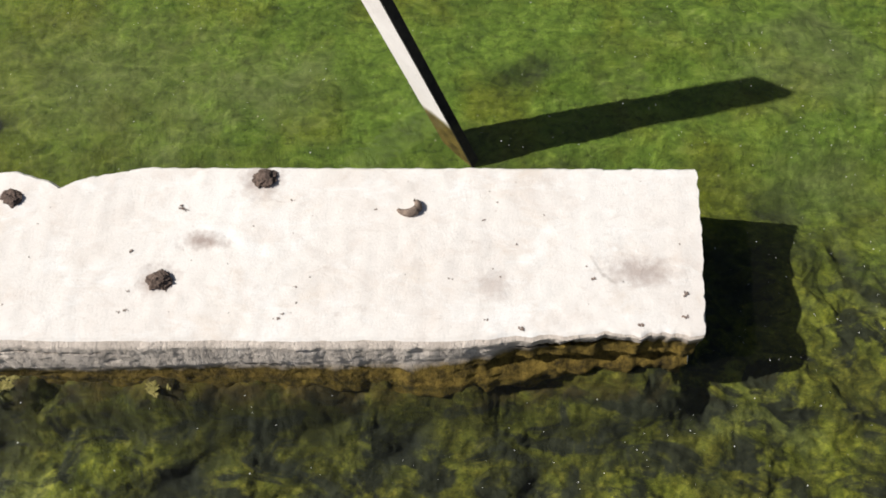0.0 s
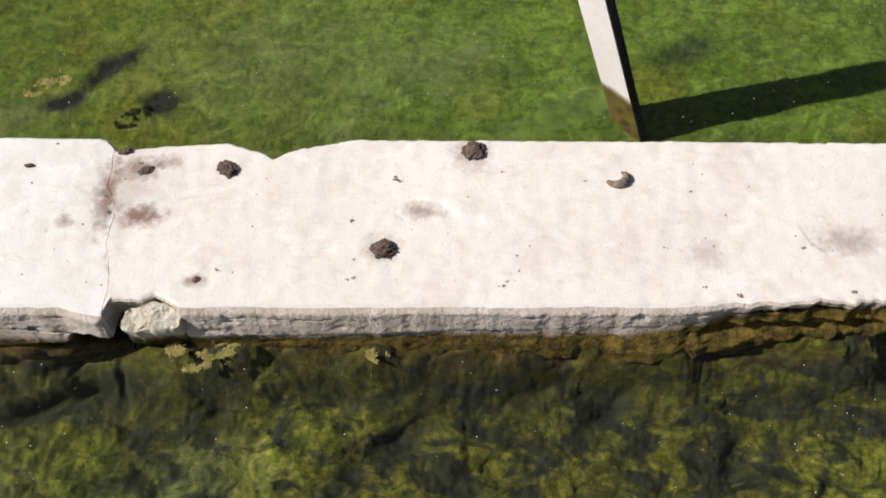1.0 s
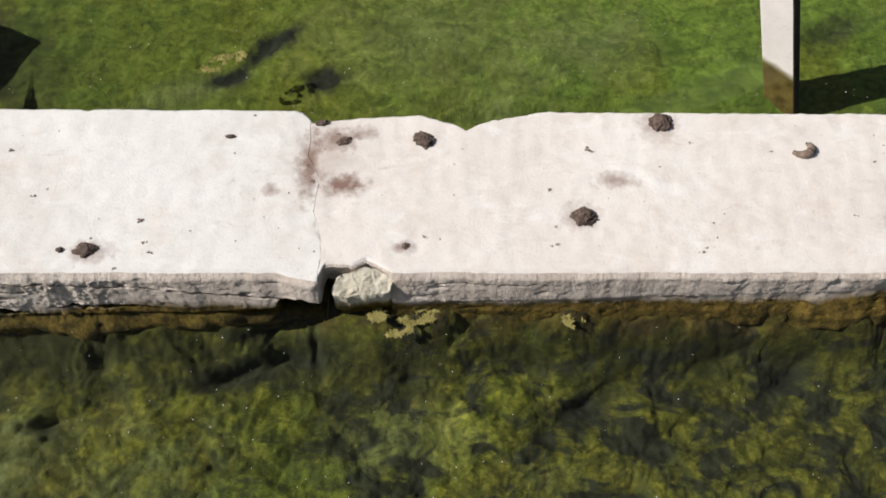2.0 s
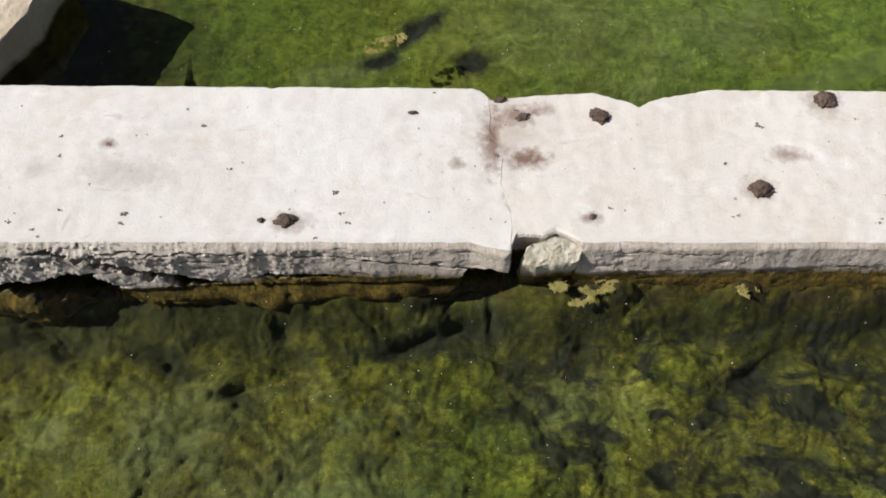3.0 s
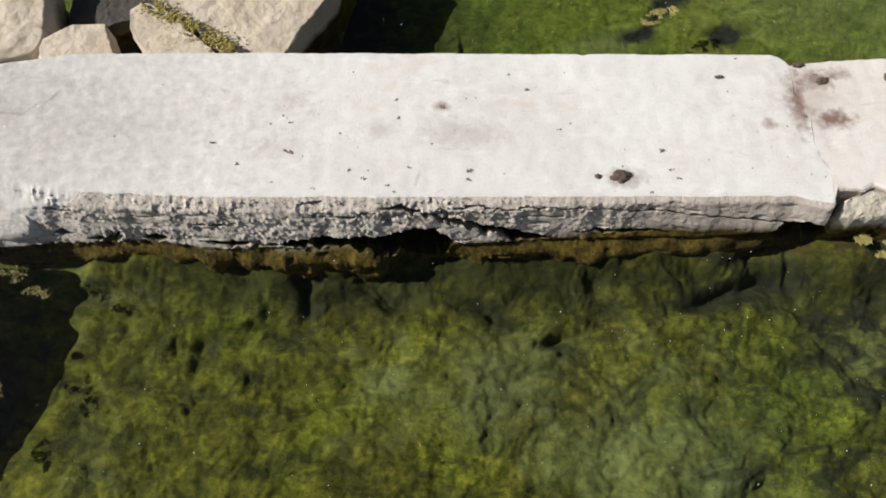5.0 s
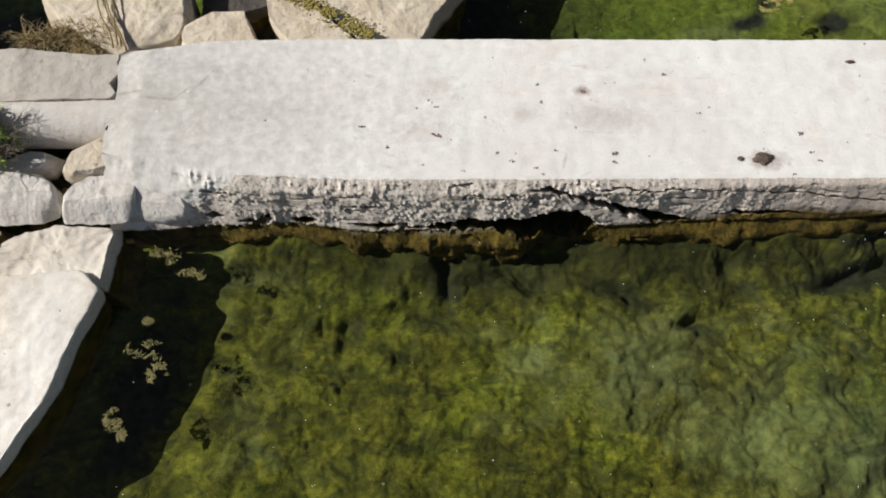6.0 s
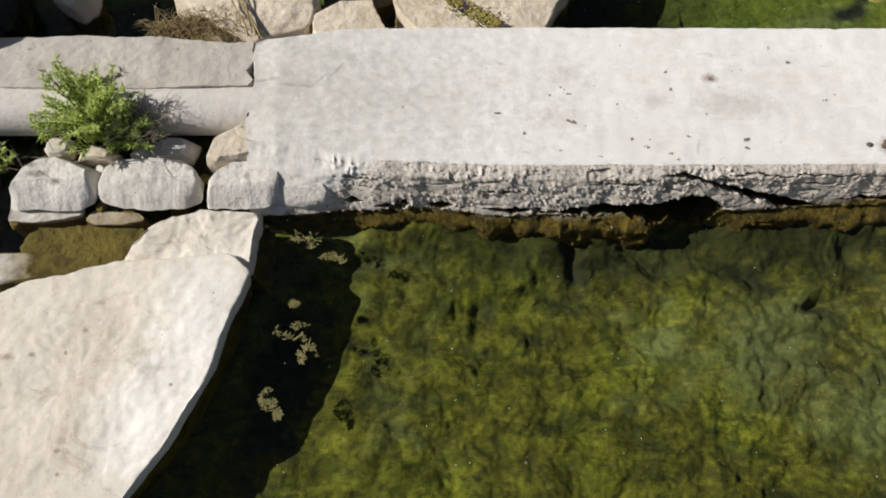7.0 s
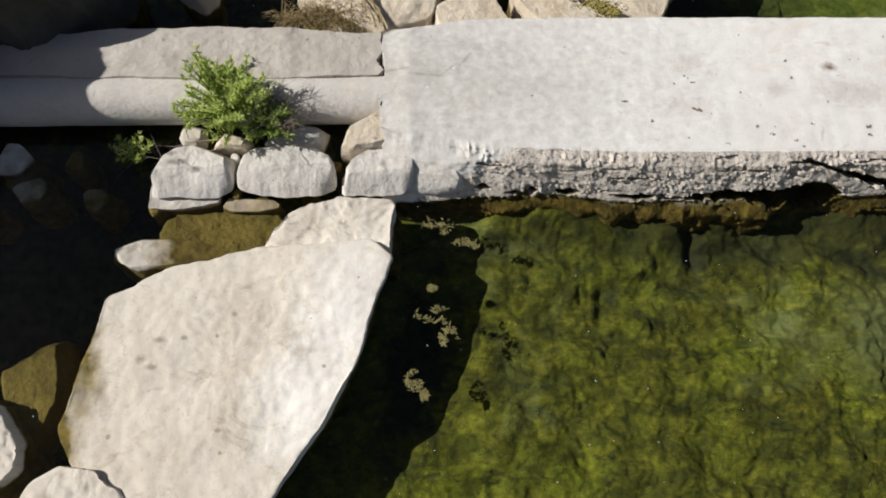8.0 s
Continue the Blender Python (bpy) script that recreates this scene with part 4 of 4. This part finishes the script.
rock("boulder", [(-10.98, 1.64), (-10.95, 1.76), (-10.55, 1.76), (-10.5, 1.66)], 0.10, -0.35, M_TAN,
     "wet tan stone under the grey blocks at the waterline", group=G, rough=0.02, edge=0.03, seed=14, flare=0.02)
rock("boulder", [(-12.05, 0.70), (-12.0, 0.3), (-12.08, -0.10), (-12.30, 0.15), (-12.45, 0.46)], 0.02, -0.4, M_BROWN,
     "brown algae-stained stone just under the water", group=G, rough=0.02, edge=0.04, seed=15)
rock("boulder", [(-12.7, 0.3), (-12.25, 0.22), (-12.10, 0.0), (-12.08, -0.22), (-12.4, -0.5), (-12.8, -0.3)], 0.18, -0.4, M_PALE,
     "rough pale stone beside the flat slab", group=G, rough=0.04, edge=0.06, seed=16)
rock("boulder", [(-12.1, -0.34), (-11.88, -0.18), (-11.62, -0.20), (-11.30, -0.42), (-11.3, -0.9), (-12.0, -0.9)], 0.16, -0.4, M_PALE,
     "rounded pale stone in front of the slab", group=G, rough=0.03, edge=0.06, seed=17)
for k, (x, y, sx, sy, z) in enumerate(((-12.42, 1.85, 0.17, 0.13, 0.10), (-11.93, 1.78, 0.14, 0.11, 0.10), (-12.62, 2.10, 0.18, 0.16, 0.14),
                                       (-12.85, 1.70, 0.2, 0.15, 0.10), (-12.15, 2.12, 0.12, 0.10, 0.08))):
    rock("boulder", [(x + sx * math.cos(a) * (0.8 + 0.3 * math.sin(3 * a + k)), y + sy * math.sin(a)) for a in np.linspace(0, 5.4, 7)], z, -0.4, M_GREY,
         "small grey stone in the shade by the pipe", group=G, rough=0.025, edge=0.04, seed=20 + k)

B = "rocks behind the wall"
rock("boulder", [(-7.78, 3.14), (-7.50, 3.14), (-7.06, 3.86), (-6.9, 4.4), (-7.8, 4.7), (-8.5, 4.2), (-8.5, 3.78)], 0.38, -0.3, M_TAN,
     "tan rock slab behind the wall with a mossy edge", group=B, slope=(0.0, 0.05), rough=0.025, edge=0.05, seed=30, flare=-0.06, cuts=4)
rock("boulder", [(-7.84, 3.14), (-8.45, 3.14), (-8.64, 3.44), (-8.66, 3.66), (-8.52, 3.72)], 0.41, -0.3, M_TAN,
     "tan wedge of rock against the wall", group=B, rough=0.02, edge=0.04, seed=31, flare=0.0, cuts=5)
rock("boulder", [(-8.68, 3.14), (-9.30, 3.08), (-9.29, 3.38), (-8.98, 3.50), (-8.84, 3.50)], 0.42, -0.3, M_TAN,
     "tan three-sided rock against the wall", group=B, rough=0.02, edge=0.04, seed=32, flare=0.0, cuts=5)
rock("boulder", [(-9.70, 3.0), (-9.36, 3.18), (-9.24, 3.46), (-9.4, 4.0), (-10.4, 4.0), (-10.45, 3.5), (-9.95, 3.2)], 0.43, -0.3, M_TAN,
     "tan rock with a crack and twigs lying on it", group=B, slope=(0.0, 0.10), rough=0.025, edge=0.05, seed=33, flare=0.0, cuts=5)
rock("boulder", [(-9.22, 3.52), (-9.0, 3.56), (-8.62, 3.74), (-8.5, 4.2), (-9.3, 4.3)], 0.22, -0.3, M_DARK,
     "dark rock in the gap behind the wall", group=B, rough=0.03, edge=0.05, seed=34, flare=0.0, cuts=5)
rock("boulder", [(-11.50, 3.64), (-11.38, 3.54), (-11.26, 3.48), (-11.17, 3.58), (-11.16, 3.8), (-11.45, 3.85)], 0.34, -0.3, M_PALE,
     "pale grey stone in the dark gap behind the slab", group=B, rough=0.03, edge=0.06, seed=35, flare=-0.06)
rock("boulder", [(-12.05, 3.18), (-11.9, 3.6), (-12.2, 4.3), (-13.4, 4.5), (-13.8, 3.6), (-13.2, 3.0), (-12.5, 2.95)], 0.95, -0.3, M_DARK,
     "dark weathered boulder in shade at the end of the slab", group=B, rough=0.06, edge=0.22, seed=36, flare=0.1)
# boulders out of view on the bank, added to shade that corner
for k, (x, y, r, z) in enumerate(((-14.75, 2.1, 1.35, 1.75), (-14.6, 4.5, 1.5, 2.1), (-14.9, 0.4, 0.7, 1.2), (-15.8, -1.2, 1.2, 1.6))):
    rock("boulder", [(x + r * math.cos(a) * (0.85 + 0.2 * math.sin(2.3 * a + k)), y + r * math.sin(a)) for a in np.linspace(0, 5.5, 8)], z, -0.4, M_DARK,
         "tall unseen boulder added on the bank to shade the corner", group="boulders on the bank", rough=0.07, edge=0.25, seed=40 + k, cell=0.08, cuts=4)

for k, (x, y, sx, sy, z) in enumerate(((-10.86, 1.80, 0.06, 0.06, 0.16), (-10.88, 2.06, 0.05, 0.07, 0.22), (-10.09, 2.02, 0.05, 0.06, 0.18), (-10.30, 1.80, 0.09, 0.05, 0.12),
                                       (-11.46, 1.70, 0.06, 0.07, 0.16), (-10.66, 1.76, 0.10, 0.04, 0.10), (-9.60, 1.78, 0.05, 0.05, 0.15))):
    rock("boulder", [(x + sx * math.cos(a) * (0.85 + 0.25 * math.sin(3 * a + k)), y + sy * math.sin(a)) for a in np.linspace(0, 5.2, 6)], z - 0.035, -0.35, M_GREY if k % 2 else M_BROWN,
         "small chinking stone between the grey blocks", group=G, rough=0.015, edge=0.03, seed=80 + k, flare=0.01, corner=0.006, cell=0.013)

# brown shelves of stone under water by the wall
rock("sunken_stone", [(-11.45, 1.45), (-11.40, 1.66), (-10.5, 1.68), (-10.35, 1.5), (-10.6, 1.30), (-11.1, 1.36)], 0.05, -0.4, M_BROWN,
     "brown algae-stained stone in the shallow between the rocks", group=G, rough=0.03, edge=0.05, seed=62)


# ---- leaning post ----
def post_bm():
    """A square post that leans back out of the pool; its foot is in the bed."""
    bm = bmesh.new()
    foot_at, tip = Vector((0.25 + 0.30, 3.86 - 0.18, -0.60)), Vector((0.25 - 1.20, 3.86 + 0.80, 2.72))
    way = (tip - foot_at).normalized()
    u = Vector((0.75, -0.66, 0.0))
    u = (u - way * u.dot(way)).normalized()
    v = way.cross(u).normalized()
    u = v.cross(way).normalized()
    rows = []
    for k in np.linspace(0, 1, 60):
        c = foot_at.lerp(tip, k)
        ring = []
        for a, b in ((-1, -0.9), (-0.9, -1), (0.93, -1), (1, -0.9), (1, 0.9), (0.93, 1), (-0.9, 1), (-1, 0.9)):
            w = 1 + 0.015 * noise.noise(Vector((k * 9, a * 2, b * 2)))
            ring.append(bm.verts.new(c + u * (a * 0.134 + 0.016) * w + v * b * 0.044 * w))
        rows.append(ring)
    for a, b in zip(rows, rows[1:]):
        for k in range(8):
            # faces turned from the sun take the painted shade
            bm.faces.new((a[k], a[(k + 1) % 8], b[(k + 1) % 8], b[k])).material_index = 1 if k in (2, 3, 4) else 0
    bm.faces.new(rows[0][::-1])
    bm.faces.new(rows[-1])
    bmesh.ops.recalc_face_normals(bm, faces=bm.faces)
    return bm


tagged(part("leaning_post", post_bm(), [M_POST, M_POST_SHADE], smooth=False), "weathered white post with one side painted in shade, leaning from the water", "post")


# ---- small things on the wall ----
def cushion_bm(x, y, rx, ry, h, seed, turn=0.0):
    bm = bmesh.new()
    bmesh.ops.create_icosphere(bm, subdivisions=4, radius=1.0)
    ca, sa = math.cos(turn), math.sin(turn)
    for w in bm.verts:
        q = w.co.normalized()
        s = 1 + 0.35 * noise.noise(q * 1.5 + Vector((seed, 0, 0))) + 0.22 * noise.noise(q * 5 + Vector((0, seed, 0))) + 0.22 * noise.noise(q * 13)
        px, py = q.x * rx * s, q.y * ry * s
        w.co = Vector((x + px * ca - py * sa, y + px * sa + py * ca, TOP + max(-0.006, q.z * h * s)))
    return bm


SMALL = "dark clumps on the wall"
for k, (x, y, rx, ry, h, a) in enumerate(((-2.67, 2.945, 0.085, 0.060, 0.035, -0.6), (-0.96, 3.10, 0.085, 0.085, 0.04, 0.3), (-1.585, 2.355, 0.085, 0.075, 0.04, 0.2),
                                          (-4.905, 2.115, 0.080, 0.055, 0.025, 0.1), (-4.045, 2.972, 0.040, 0.018, 0.012, 0.0), (-3.24, 2.94, 0.060, 0.035, 0.012, 0.3),
                                          (-5.075, 2.112, 0.026, 0.022, 0.012, 0.0), (-3.40, 3.085, 0.050, 0.030, 0.02, 0.2), (-2.80, 2.14, 0.04, 0.025, 0.010, 0.5))):
    tagged(part("moss_clump", cushion_bm(x, y, rx * 0.88, ry * 0.88, h, k * 3.7, a), M_CLUMP), "dry blackish moss clump stuck on the concrete" if rx > 0.07 else "small dark crumb of dry moss on the concrete", "moss", SMALL)

# curled husk
arc = [(0.03 + 0.075 * math.cos(a), 2.895 + 0.055 * math.sin(a), TOP + 0.012) for a in np.linspace(-2.6, 0.9, 14)]
tagged(part("curled_husk", tube_bm(arc, [0.012 + 0.022 * math.sin(math.pi * k / 13) for k in range(14)], 8), M_HUSK), "curled dry brown husk on the concrete", "husk")

# scattered crumbs and lichen specks, each a few lumps: place and size
GRIT_LEFT = ((-6.532, 2.765, 12), (-6.524, 2.598, 15), (-6.438, 2.70, 12), (-6.20, 2.70, 24), (-6.14, 2.62, 9), (-6.005, 2.158, 18), (-6.017, 2.094, 13), (-6.762, 2.10, 16), (-6.597, 2.046, 13), (-6.543, 1.996, 11),
             (-7.365, 2.62, 12), (-7.308, 2.557, 13), (-7.308, 2.31, 22), (-6.268, 2.372, 11), (-6.865, 2.165, 12), (-6.438, 2.187, 11), (-7.417, 2.066, 11), (-5.553, 2.852, 14), (-5.32, 2.502, 12), (-5.242, 2.553, 10),
             (-4.591, 2.315, 20), (-4.524, 2.161, 14), (-4.477, 2.092, 14), (-4.70, 1.985, 14), (-7.115, 2.016, 10), (-3.894, 3.145, 12), (-3.644, 2.273, 8), (-7.863, 2.39, 16), (-7.669, 2.22, 13), (-7.455, 2.548, 12))
GRIT_RIGHT = ((-3.038, 2.283, 11), (-2.665, 2.204, 17), (-2.562, 2.187, 11), (-2.503, 2.253, 9), (-2.346, 2.921, 10), (-1.515, 2.88, 16), (-1.47, 2.86, 10), (-1.798, 2.563, 13), (-1.774, 2.287, 12), (-1.816, 2.144, 9),
              (-0.762, 2.939, 10), (-0.684, 2.314, 11), (-0.287, 2.865, 9), (-0.185, 2.874, 10), (0.307, 2.37, 13), (-0.79, 2.10, 14), (-0.76, 2.13, 10), (0.551, 2.092, 12), (0.781, 2.03, 18), (-1.766, 2.15, 11),
              (0.549, 2.793, 10), (1.26, 2.37, 13), (1.55, 2.06, 18), (1.87, 2.27, 18), (1.84, 2.11, 16), (-3.30, 2.99, 14), (-3.22, 2.97, 16), (-3.27, 2.93, 13), (-3.47, 2.74, 12), (-3.44, 2.62, 12))
rng = random.Random(5)
bm = bmesh.new()
for x, y, mm in GRIT_LEFT + GRIT_RIGHT:
    for _ in range(5):
        r = mm * 0.001 * rng.uniform(0.25, 0.62)
        bmesh.ops.create_icosphere(bm, subdivisions=1, radius=r, matrix=pose(x + rng.gauss(0, 0.0007 * mm), y + rng.gauss(0, 0.0004 * mm), TOP + r * 0.15, 0, 0, rng.uniform(0, 360)) @ Matrix.Diagonal((1.5, 0.9, 0.45, 1)))
for _ in range(70):
    x, y = rng.uniform(-9.4, 1.9), rng.uniform(2.10, 3.02)
    r = rng.choice((0.003, 0.004, 0.005, 0.006))
    bmesh.ops.create_icosphere(bm, subdivisions=1, radius=r, matrix=pose(x, y, TOP + r * 0.2, 0, 0, rng.uniform(0, 360)) @ Matrix.Diagonal((1.5, 0.9, 0.5, 1)))
tagged(part("grit", bm, M_GRIT), "scattered brown lichen specks and grit on the bleached concrete", "grit", kind="stuff")


# ---- floating things ----
def mat_bm(x, y, rx, ry, seed, z=WATER, turn=0.0, n=170):
    """A ragged raft of weed: countless small flakes and threads on the water."""
    r = random.Random(seed)
    bm = bmesh.new()
    ca, sa = math.cos(turn), math.sin(turn)
    for _ in range(n):
        a, d = r.uniform(0, 6.28), r.random() ** 0.6
        u, v = rx * d * math.cos(a), ry * d * math.sin(a)
        px, py = x + u * ca - v * sa, y + u * sa + v * ca
        if noise.noise(Vector((px * 11, py * 14, seed))) < -0.05:
            continue
        long, wide = r.uniform(0.008, 0.03), r.uniform(0.003, 0.008)
        t = r.uniform(0, 6.28)
        e, f = Vector((math.cos(t), math.sin(t), 0)) * long, Vector((-math.sin(t), math.cos(t), 0)) * wide
        c = Vector((px, py, z + r.uniform(0.001, 0.006)))
        up = Vector((0, 0, r.uniform(0.001, 0.006)))
        q = [bm.verts.new(p) for p in (c - e, c - f, c + e, c + f, c + up, c - up)]
        for i in range(4):
            bm.faces.new((q[i], q[(i + 1) % 4], q[4]))
            bm.faces.new((q[(i + 1) % 4], q[i], q[5]))
    return bm


for k, (x, y, rx, ry) in enumerate(((-9.32, 1.52, 0.11, 0.07), (-9.10, 1.36, 0.09, 0.05), (-9.36, 0.82, 0.12, 0.06), (-9.25, 0.66, 0.06, 0.09), (-9.50, 0.34, 0.05, 0.07), (-9.44, 0.24, 0.05, 0.03), (-9.36, 1.02, 0.03, 0.02))):
    tagged(part("floating_weed", mat_bm(x, y, rx * 1.15, ry * 1.15, 80 + k, n=120), M_FLOAT), "ragged clump of olive weed floating on the water", "weed", "floating weed clumps", kind="stuff")
tagged(part("floating_weed", mat_bm(-4.28, 3.86, 0.19, 0.07, 95, turn=0.45, n=420), M_YELLOW), "pale yellow strip of algae floating behind the wall", "weed", kind="stuff")
tagged(part("algae_crust", mat_bm(-2.99, 1.76, 0.07, 0.05, 97, turn=0.2, n=160), M_YELLOW), "small yellow algae flake floating beside the wall", "weed", kind="stuff")
tagged(part("algae_crust", mat_bm(-2.75, 1.71, 0.21, 0.065, 96, turn=0.42, n=620), M_YELLOW), "yellow algae crust floating beside the wall's joint", "weed", kind="stuff")
tagged(part("algae_crust", mat_bm(-1.62, 1.72, 0.09, 0.055, 98, turn=0.0, n=170), M_YELLOW), "yellow-brown algae flake floating beside the wall", "weed", kind="stuff")
# small white lumps on the surface stand in for glints
bm = bmesh.new()
for _ in range(1400):
    x, y = rng.triangular(-13, 4.6, 4.0), rng.uniform(-1.4, 5.6)
    if NEAR - 0.25 < y < FAR + 0.03 and x < END:
        continue
    r = rng.choice((0.0018, 0.0022, 0.0026, 0.003, 0.0042))
    bmesh.ops.create_icosphere(bm, subdivisions=1, radius=r, matrix=pose(x, y, WATER + 0.001) @ Matrix.Diagonal((1, 1, 0.4, 1)))
tagged(part("glint_specks", bm, M_SPECK), "tiny white specks on the water, in place of glints", "fluff", kind="stuff")


# ---- plants ----
def leaf(bm, at, way, size, twist):
    """A narrow folded leaf."""
    way = way.normalized()
    side = way.cross(Vector((0, 0, 1)))
    side = (side if side.length > 0.05 else Vector((1, 0, 0))).normalized()
    side = Matrix.Rotation(twist, 3, way) @ side
    up = side.cross(way)
    w = size * 0.125
    v = [bm.verts.new(p) for p in (at, at + way * size * 0.45 + side * w + up * w * 0.4, at + way * size + up * -size * 0.12, at + way * size * 0.45 - side * w + up * w * 0.4, at + way * size * 0.5)]
    bm.faces.new((v[0], v[1], v[4]))
    bm.faces.new((v[1], v[2], v[4]))
    bm.faces.new((v[2], v[3], v[4]))
    bm.faces.new((v[3], v[0], v[4]))


def shrub(name, base, reach, height, stems, leaves, seed, mat, label, size=0.075, lean=(0, 0), per=6):
    """A shrub of many thin stems; every branch takes a few of them and bears its own foliage."""
    r = random.Random(seed)
    thing = tagged(new(name), label, "plant")
    thing.location = base
    for k in range(0, stems, per):
        sb, lb = bmesh.new(), bmesh.new()
        for _ in range(per):
            a = r.uniform(0, 6.28)
            out, up = reach * (0.25 + 0.75 * r.random()), height * (0.5 + 0.5 * r.random())
            bend = r.uniform(-0.3, 0.3)
            pts = []
            for s in np.linspace(0, 1, 9):
                pts.append(Vector((math.cos(a + bend * s) * out * s ** 1.25 + lean[0] * s, math.sin(a + bend * s) * out * s ** 1.25 + lean[1] * s, up * (s * 1.25 - 0.35 * s * s))))
            tube_bm(pts, [0.006 * (1 - 0.75 * s) + 0.001 for s in np.linspace(0, 1, 9)], 5, sb)
            for _ in range(leaves):
                s = 0.12 + 0.88 * r.random() ** 0.7
                i = min(7, int(s * 8))
                p = pts[i].lerp(pts[i + 1], s * 8 - i)
                way = (pts[i + 1] - pts[i]).normalized() + Vector((r.uniform(-1.6, 1.6), r.uniform(-1.6, 1.6), r.uniform(-0.6, 1.0)))
                leaf(lb, p, way, size * r.uniform(0.6, 1.25), r.uniform(-1.2, 1.2))
        branch = part("branch", sb, M_STEM, thing)
        part("foliage", lb, mat, branch, "narrow pointed green leaves", smooth=False)
    return thing


shrub("leafy_shrub", (-10.88, 2.35, 0.20), 0.40, 0.50, 84, 78, 3, M_LEAF, "fresh bright green leafy shrub growing beside the pipe", size=0.052, lean=(-0.02, 0.10))
shrub("leafy_shrub", (-10.66, 2.26, 0.22), 0.27, 0.32, 36, 44, 4, M_LEAF2, "darker green low shrub among the stones", size=0.05, lean=(0.10, 0.02))
shrub("sprig", (-11.60, 2.10, 0.10), 0.17, 0.18, 16, 20, 5, M_LEAF, "small olive sprig hanging over the water", size=0.05, lean=(-0.05, 0.05))


def twigs(name, base, spread, height, count, seed, label, along=(1, 0), rad=0.004):
    """A heap of forked dead twigs, each a part."""
    r = random.Random(seed)
    thing = tagged(new(name), label, "twigs")
    thing.location = base
    for _ in range(count):
        bm = bmesh.new()
        p = Vector((r.uniform(-0.05, 0.05), r.uniform(-0.05, 0.05), 0))
        way = Vector((along[0] + r.uniform(-1, 1) * 0.8, along[1] + r.uniform(-1, 1) * 0.8, r.uniform(0.2, 1.0))).normalized()
        pts = []
        for s in range(7):
            pts.append(p + way * spread * s / 6 + Vector((r.uniform(-1, 1), r.uniform(-1, 1), r.uniform(-1, 1))) * 0.012 * s / 2 + Vector((0, 0, height * s / 6)))
        tube_bm(pts, [rad * (1 - s / 8) for s in range(7)], 4, bm)
        for _ in range(3):
            a = pts[r.randrange(2, 6)]
            b = a + Vector((r.uniform(-1, 1), r.uniform(-1, 1), r.uniform(-0.3, 0.8))) * spread * 0.35
            tube_bm([a, a.lerp(b, 0.5) + Vector((0, 0, 0.01)), b], [rad * 0.6, rad * 0.5, rad * 0.2], 4, bm)
        part("twig", bm, M_TWIG, thing)
    return thing


twigs("dead_brush", (-10.60, 2.30, 0.26), 0.40, 0.06, 44, 7, "tangle of dead grey twigs beside the shrub", (0.8, 0.2), 0.003)
twigs("trailing_twig", (-10.95, 2.16, 0.24), 0.75, -0.25, 2, 8, "long bare twig trailing over the stones", (-3.0, -0.25), 0.005)
for k, (a, b) in enumerate((((-9.72, 3.10, 0.46), (-10.0, 3.75, 0.475)), ((-9.78, 3.09, 0.46), (-10.06, 3.75, 0.475)), ((-9.75, 3.12, 0.46), (-9.92, 3.80, 0.49)), ((-9.68, 3.08, 0.46), (-9.98, 3.70, 0.48)))):
    a, b = Vector(a), Vector(b)
    bm = tube_bm([a.lerp(b, s) + Vector((noise.noise(Vector((s * 3, k, 0))) * 0.03, 0, 0.0)) for s in np.linspace(0, 1, 10)], [0.0075 * (1 - 0.4 * s) for s in np.linspace(0, 1, 10)], 6)
    tagged(part("fallen_twig", bm, M_STRAW), "thin bare branch lying on the tan rock", "twig", "twigs on the tan rock")


def tuft(base, rx, ry, count, seed, label, length=0.22):
    r = random.Random(seed)
    bm = bmesh.new()
    for _ in range(count):
        p = Vector(base) + Vector((r.uniform(-rx, rx), r.uniform(-ry, ry), 0))
        way = Vector((r.uniform(-1, 1), r.uniform(-1, 0.6), r.uniform(0.3, 1.0))).normalized()
        n = length * r.uniform(0.5, 1.2)
        side = way.cross(Vector((0, 0, 1))).normalized() * 0.0035
        mid = p + way * n * 0.55
        tip = p + way * n + Vector((0, 0, -n * 0.35))
        v = [bm.verts.new(q) for q in (p - side, p + side, mid + side * 0.8, mid - side * 0.8, tip)]
        bm.faces.new(v[:4])
        bm.faces.new((v[3], v[2], v[4]))
    return tagged(part("grass_tuft", bm, M_STRAW, smooth=False), label, "grass")


tuft((-10.20, 3.24, 0.34), 0.36, 0.07, 650, 9, "tuft of dry straw-coloured grass behind the slab")
tuft((-10.05, 3.32, 0.36), 0.22, 0.06, 300, 10, "matted dry brown grass at the foot of the tan rock", 0.16)

# moss along the seam of the tan slab
bm = bmesh.new()
r = random.Random(12)
for _ in range(1500):
    t = r.random()
    x, y = -8.55 + 0.75 * t, 3.70 - 0.46 * t
    a = r.gauss(0, 0.035)
    x, y, z = x + a * 0.5 + r.uniform(-0.01, 0.01), y + a, 0.40 + 0.035 * r.random()
    if noise.noise(Vector((x * 9, y * 9, 0))) < -0.2:
        continue
    bmesh.ops.create_icosphere(bm, subdivisions=1, radius=r.uniform(0.003, 0.009), matrix=pose(x, y, z) @ Matrix.Diagonal((1.6, 1, 0.5, 1)))
tagged(part("moss", bm, M_MOSS), "yellow-green moss along the seam of the rocks", "moss", kind="stuff")
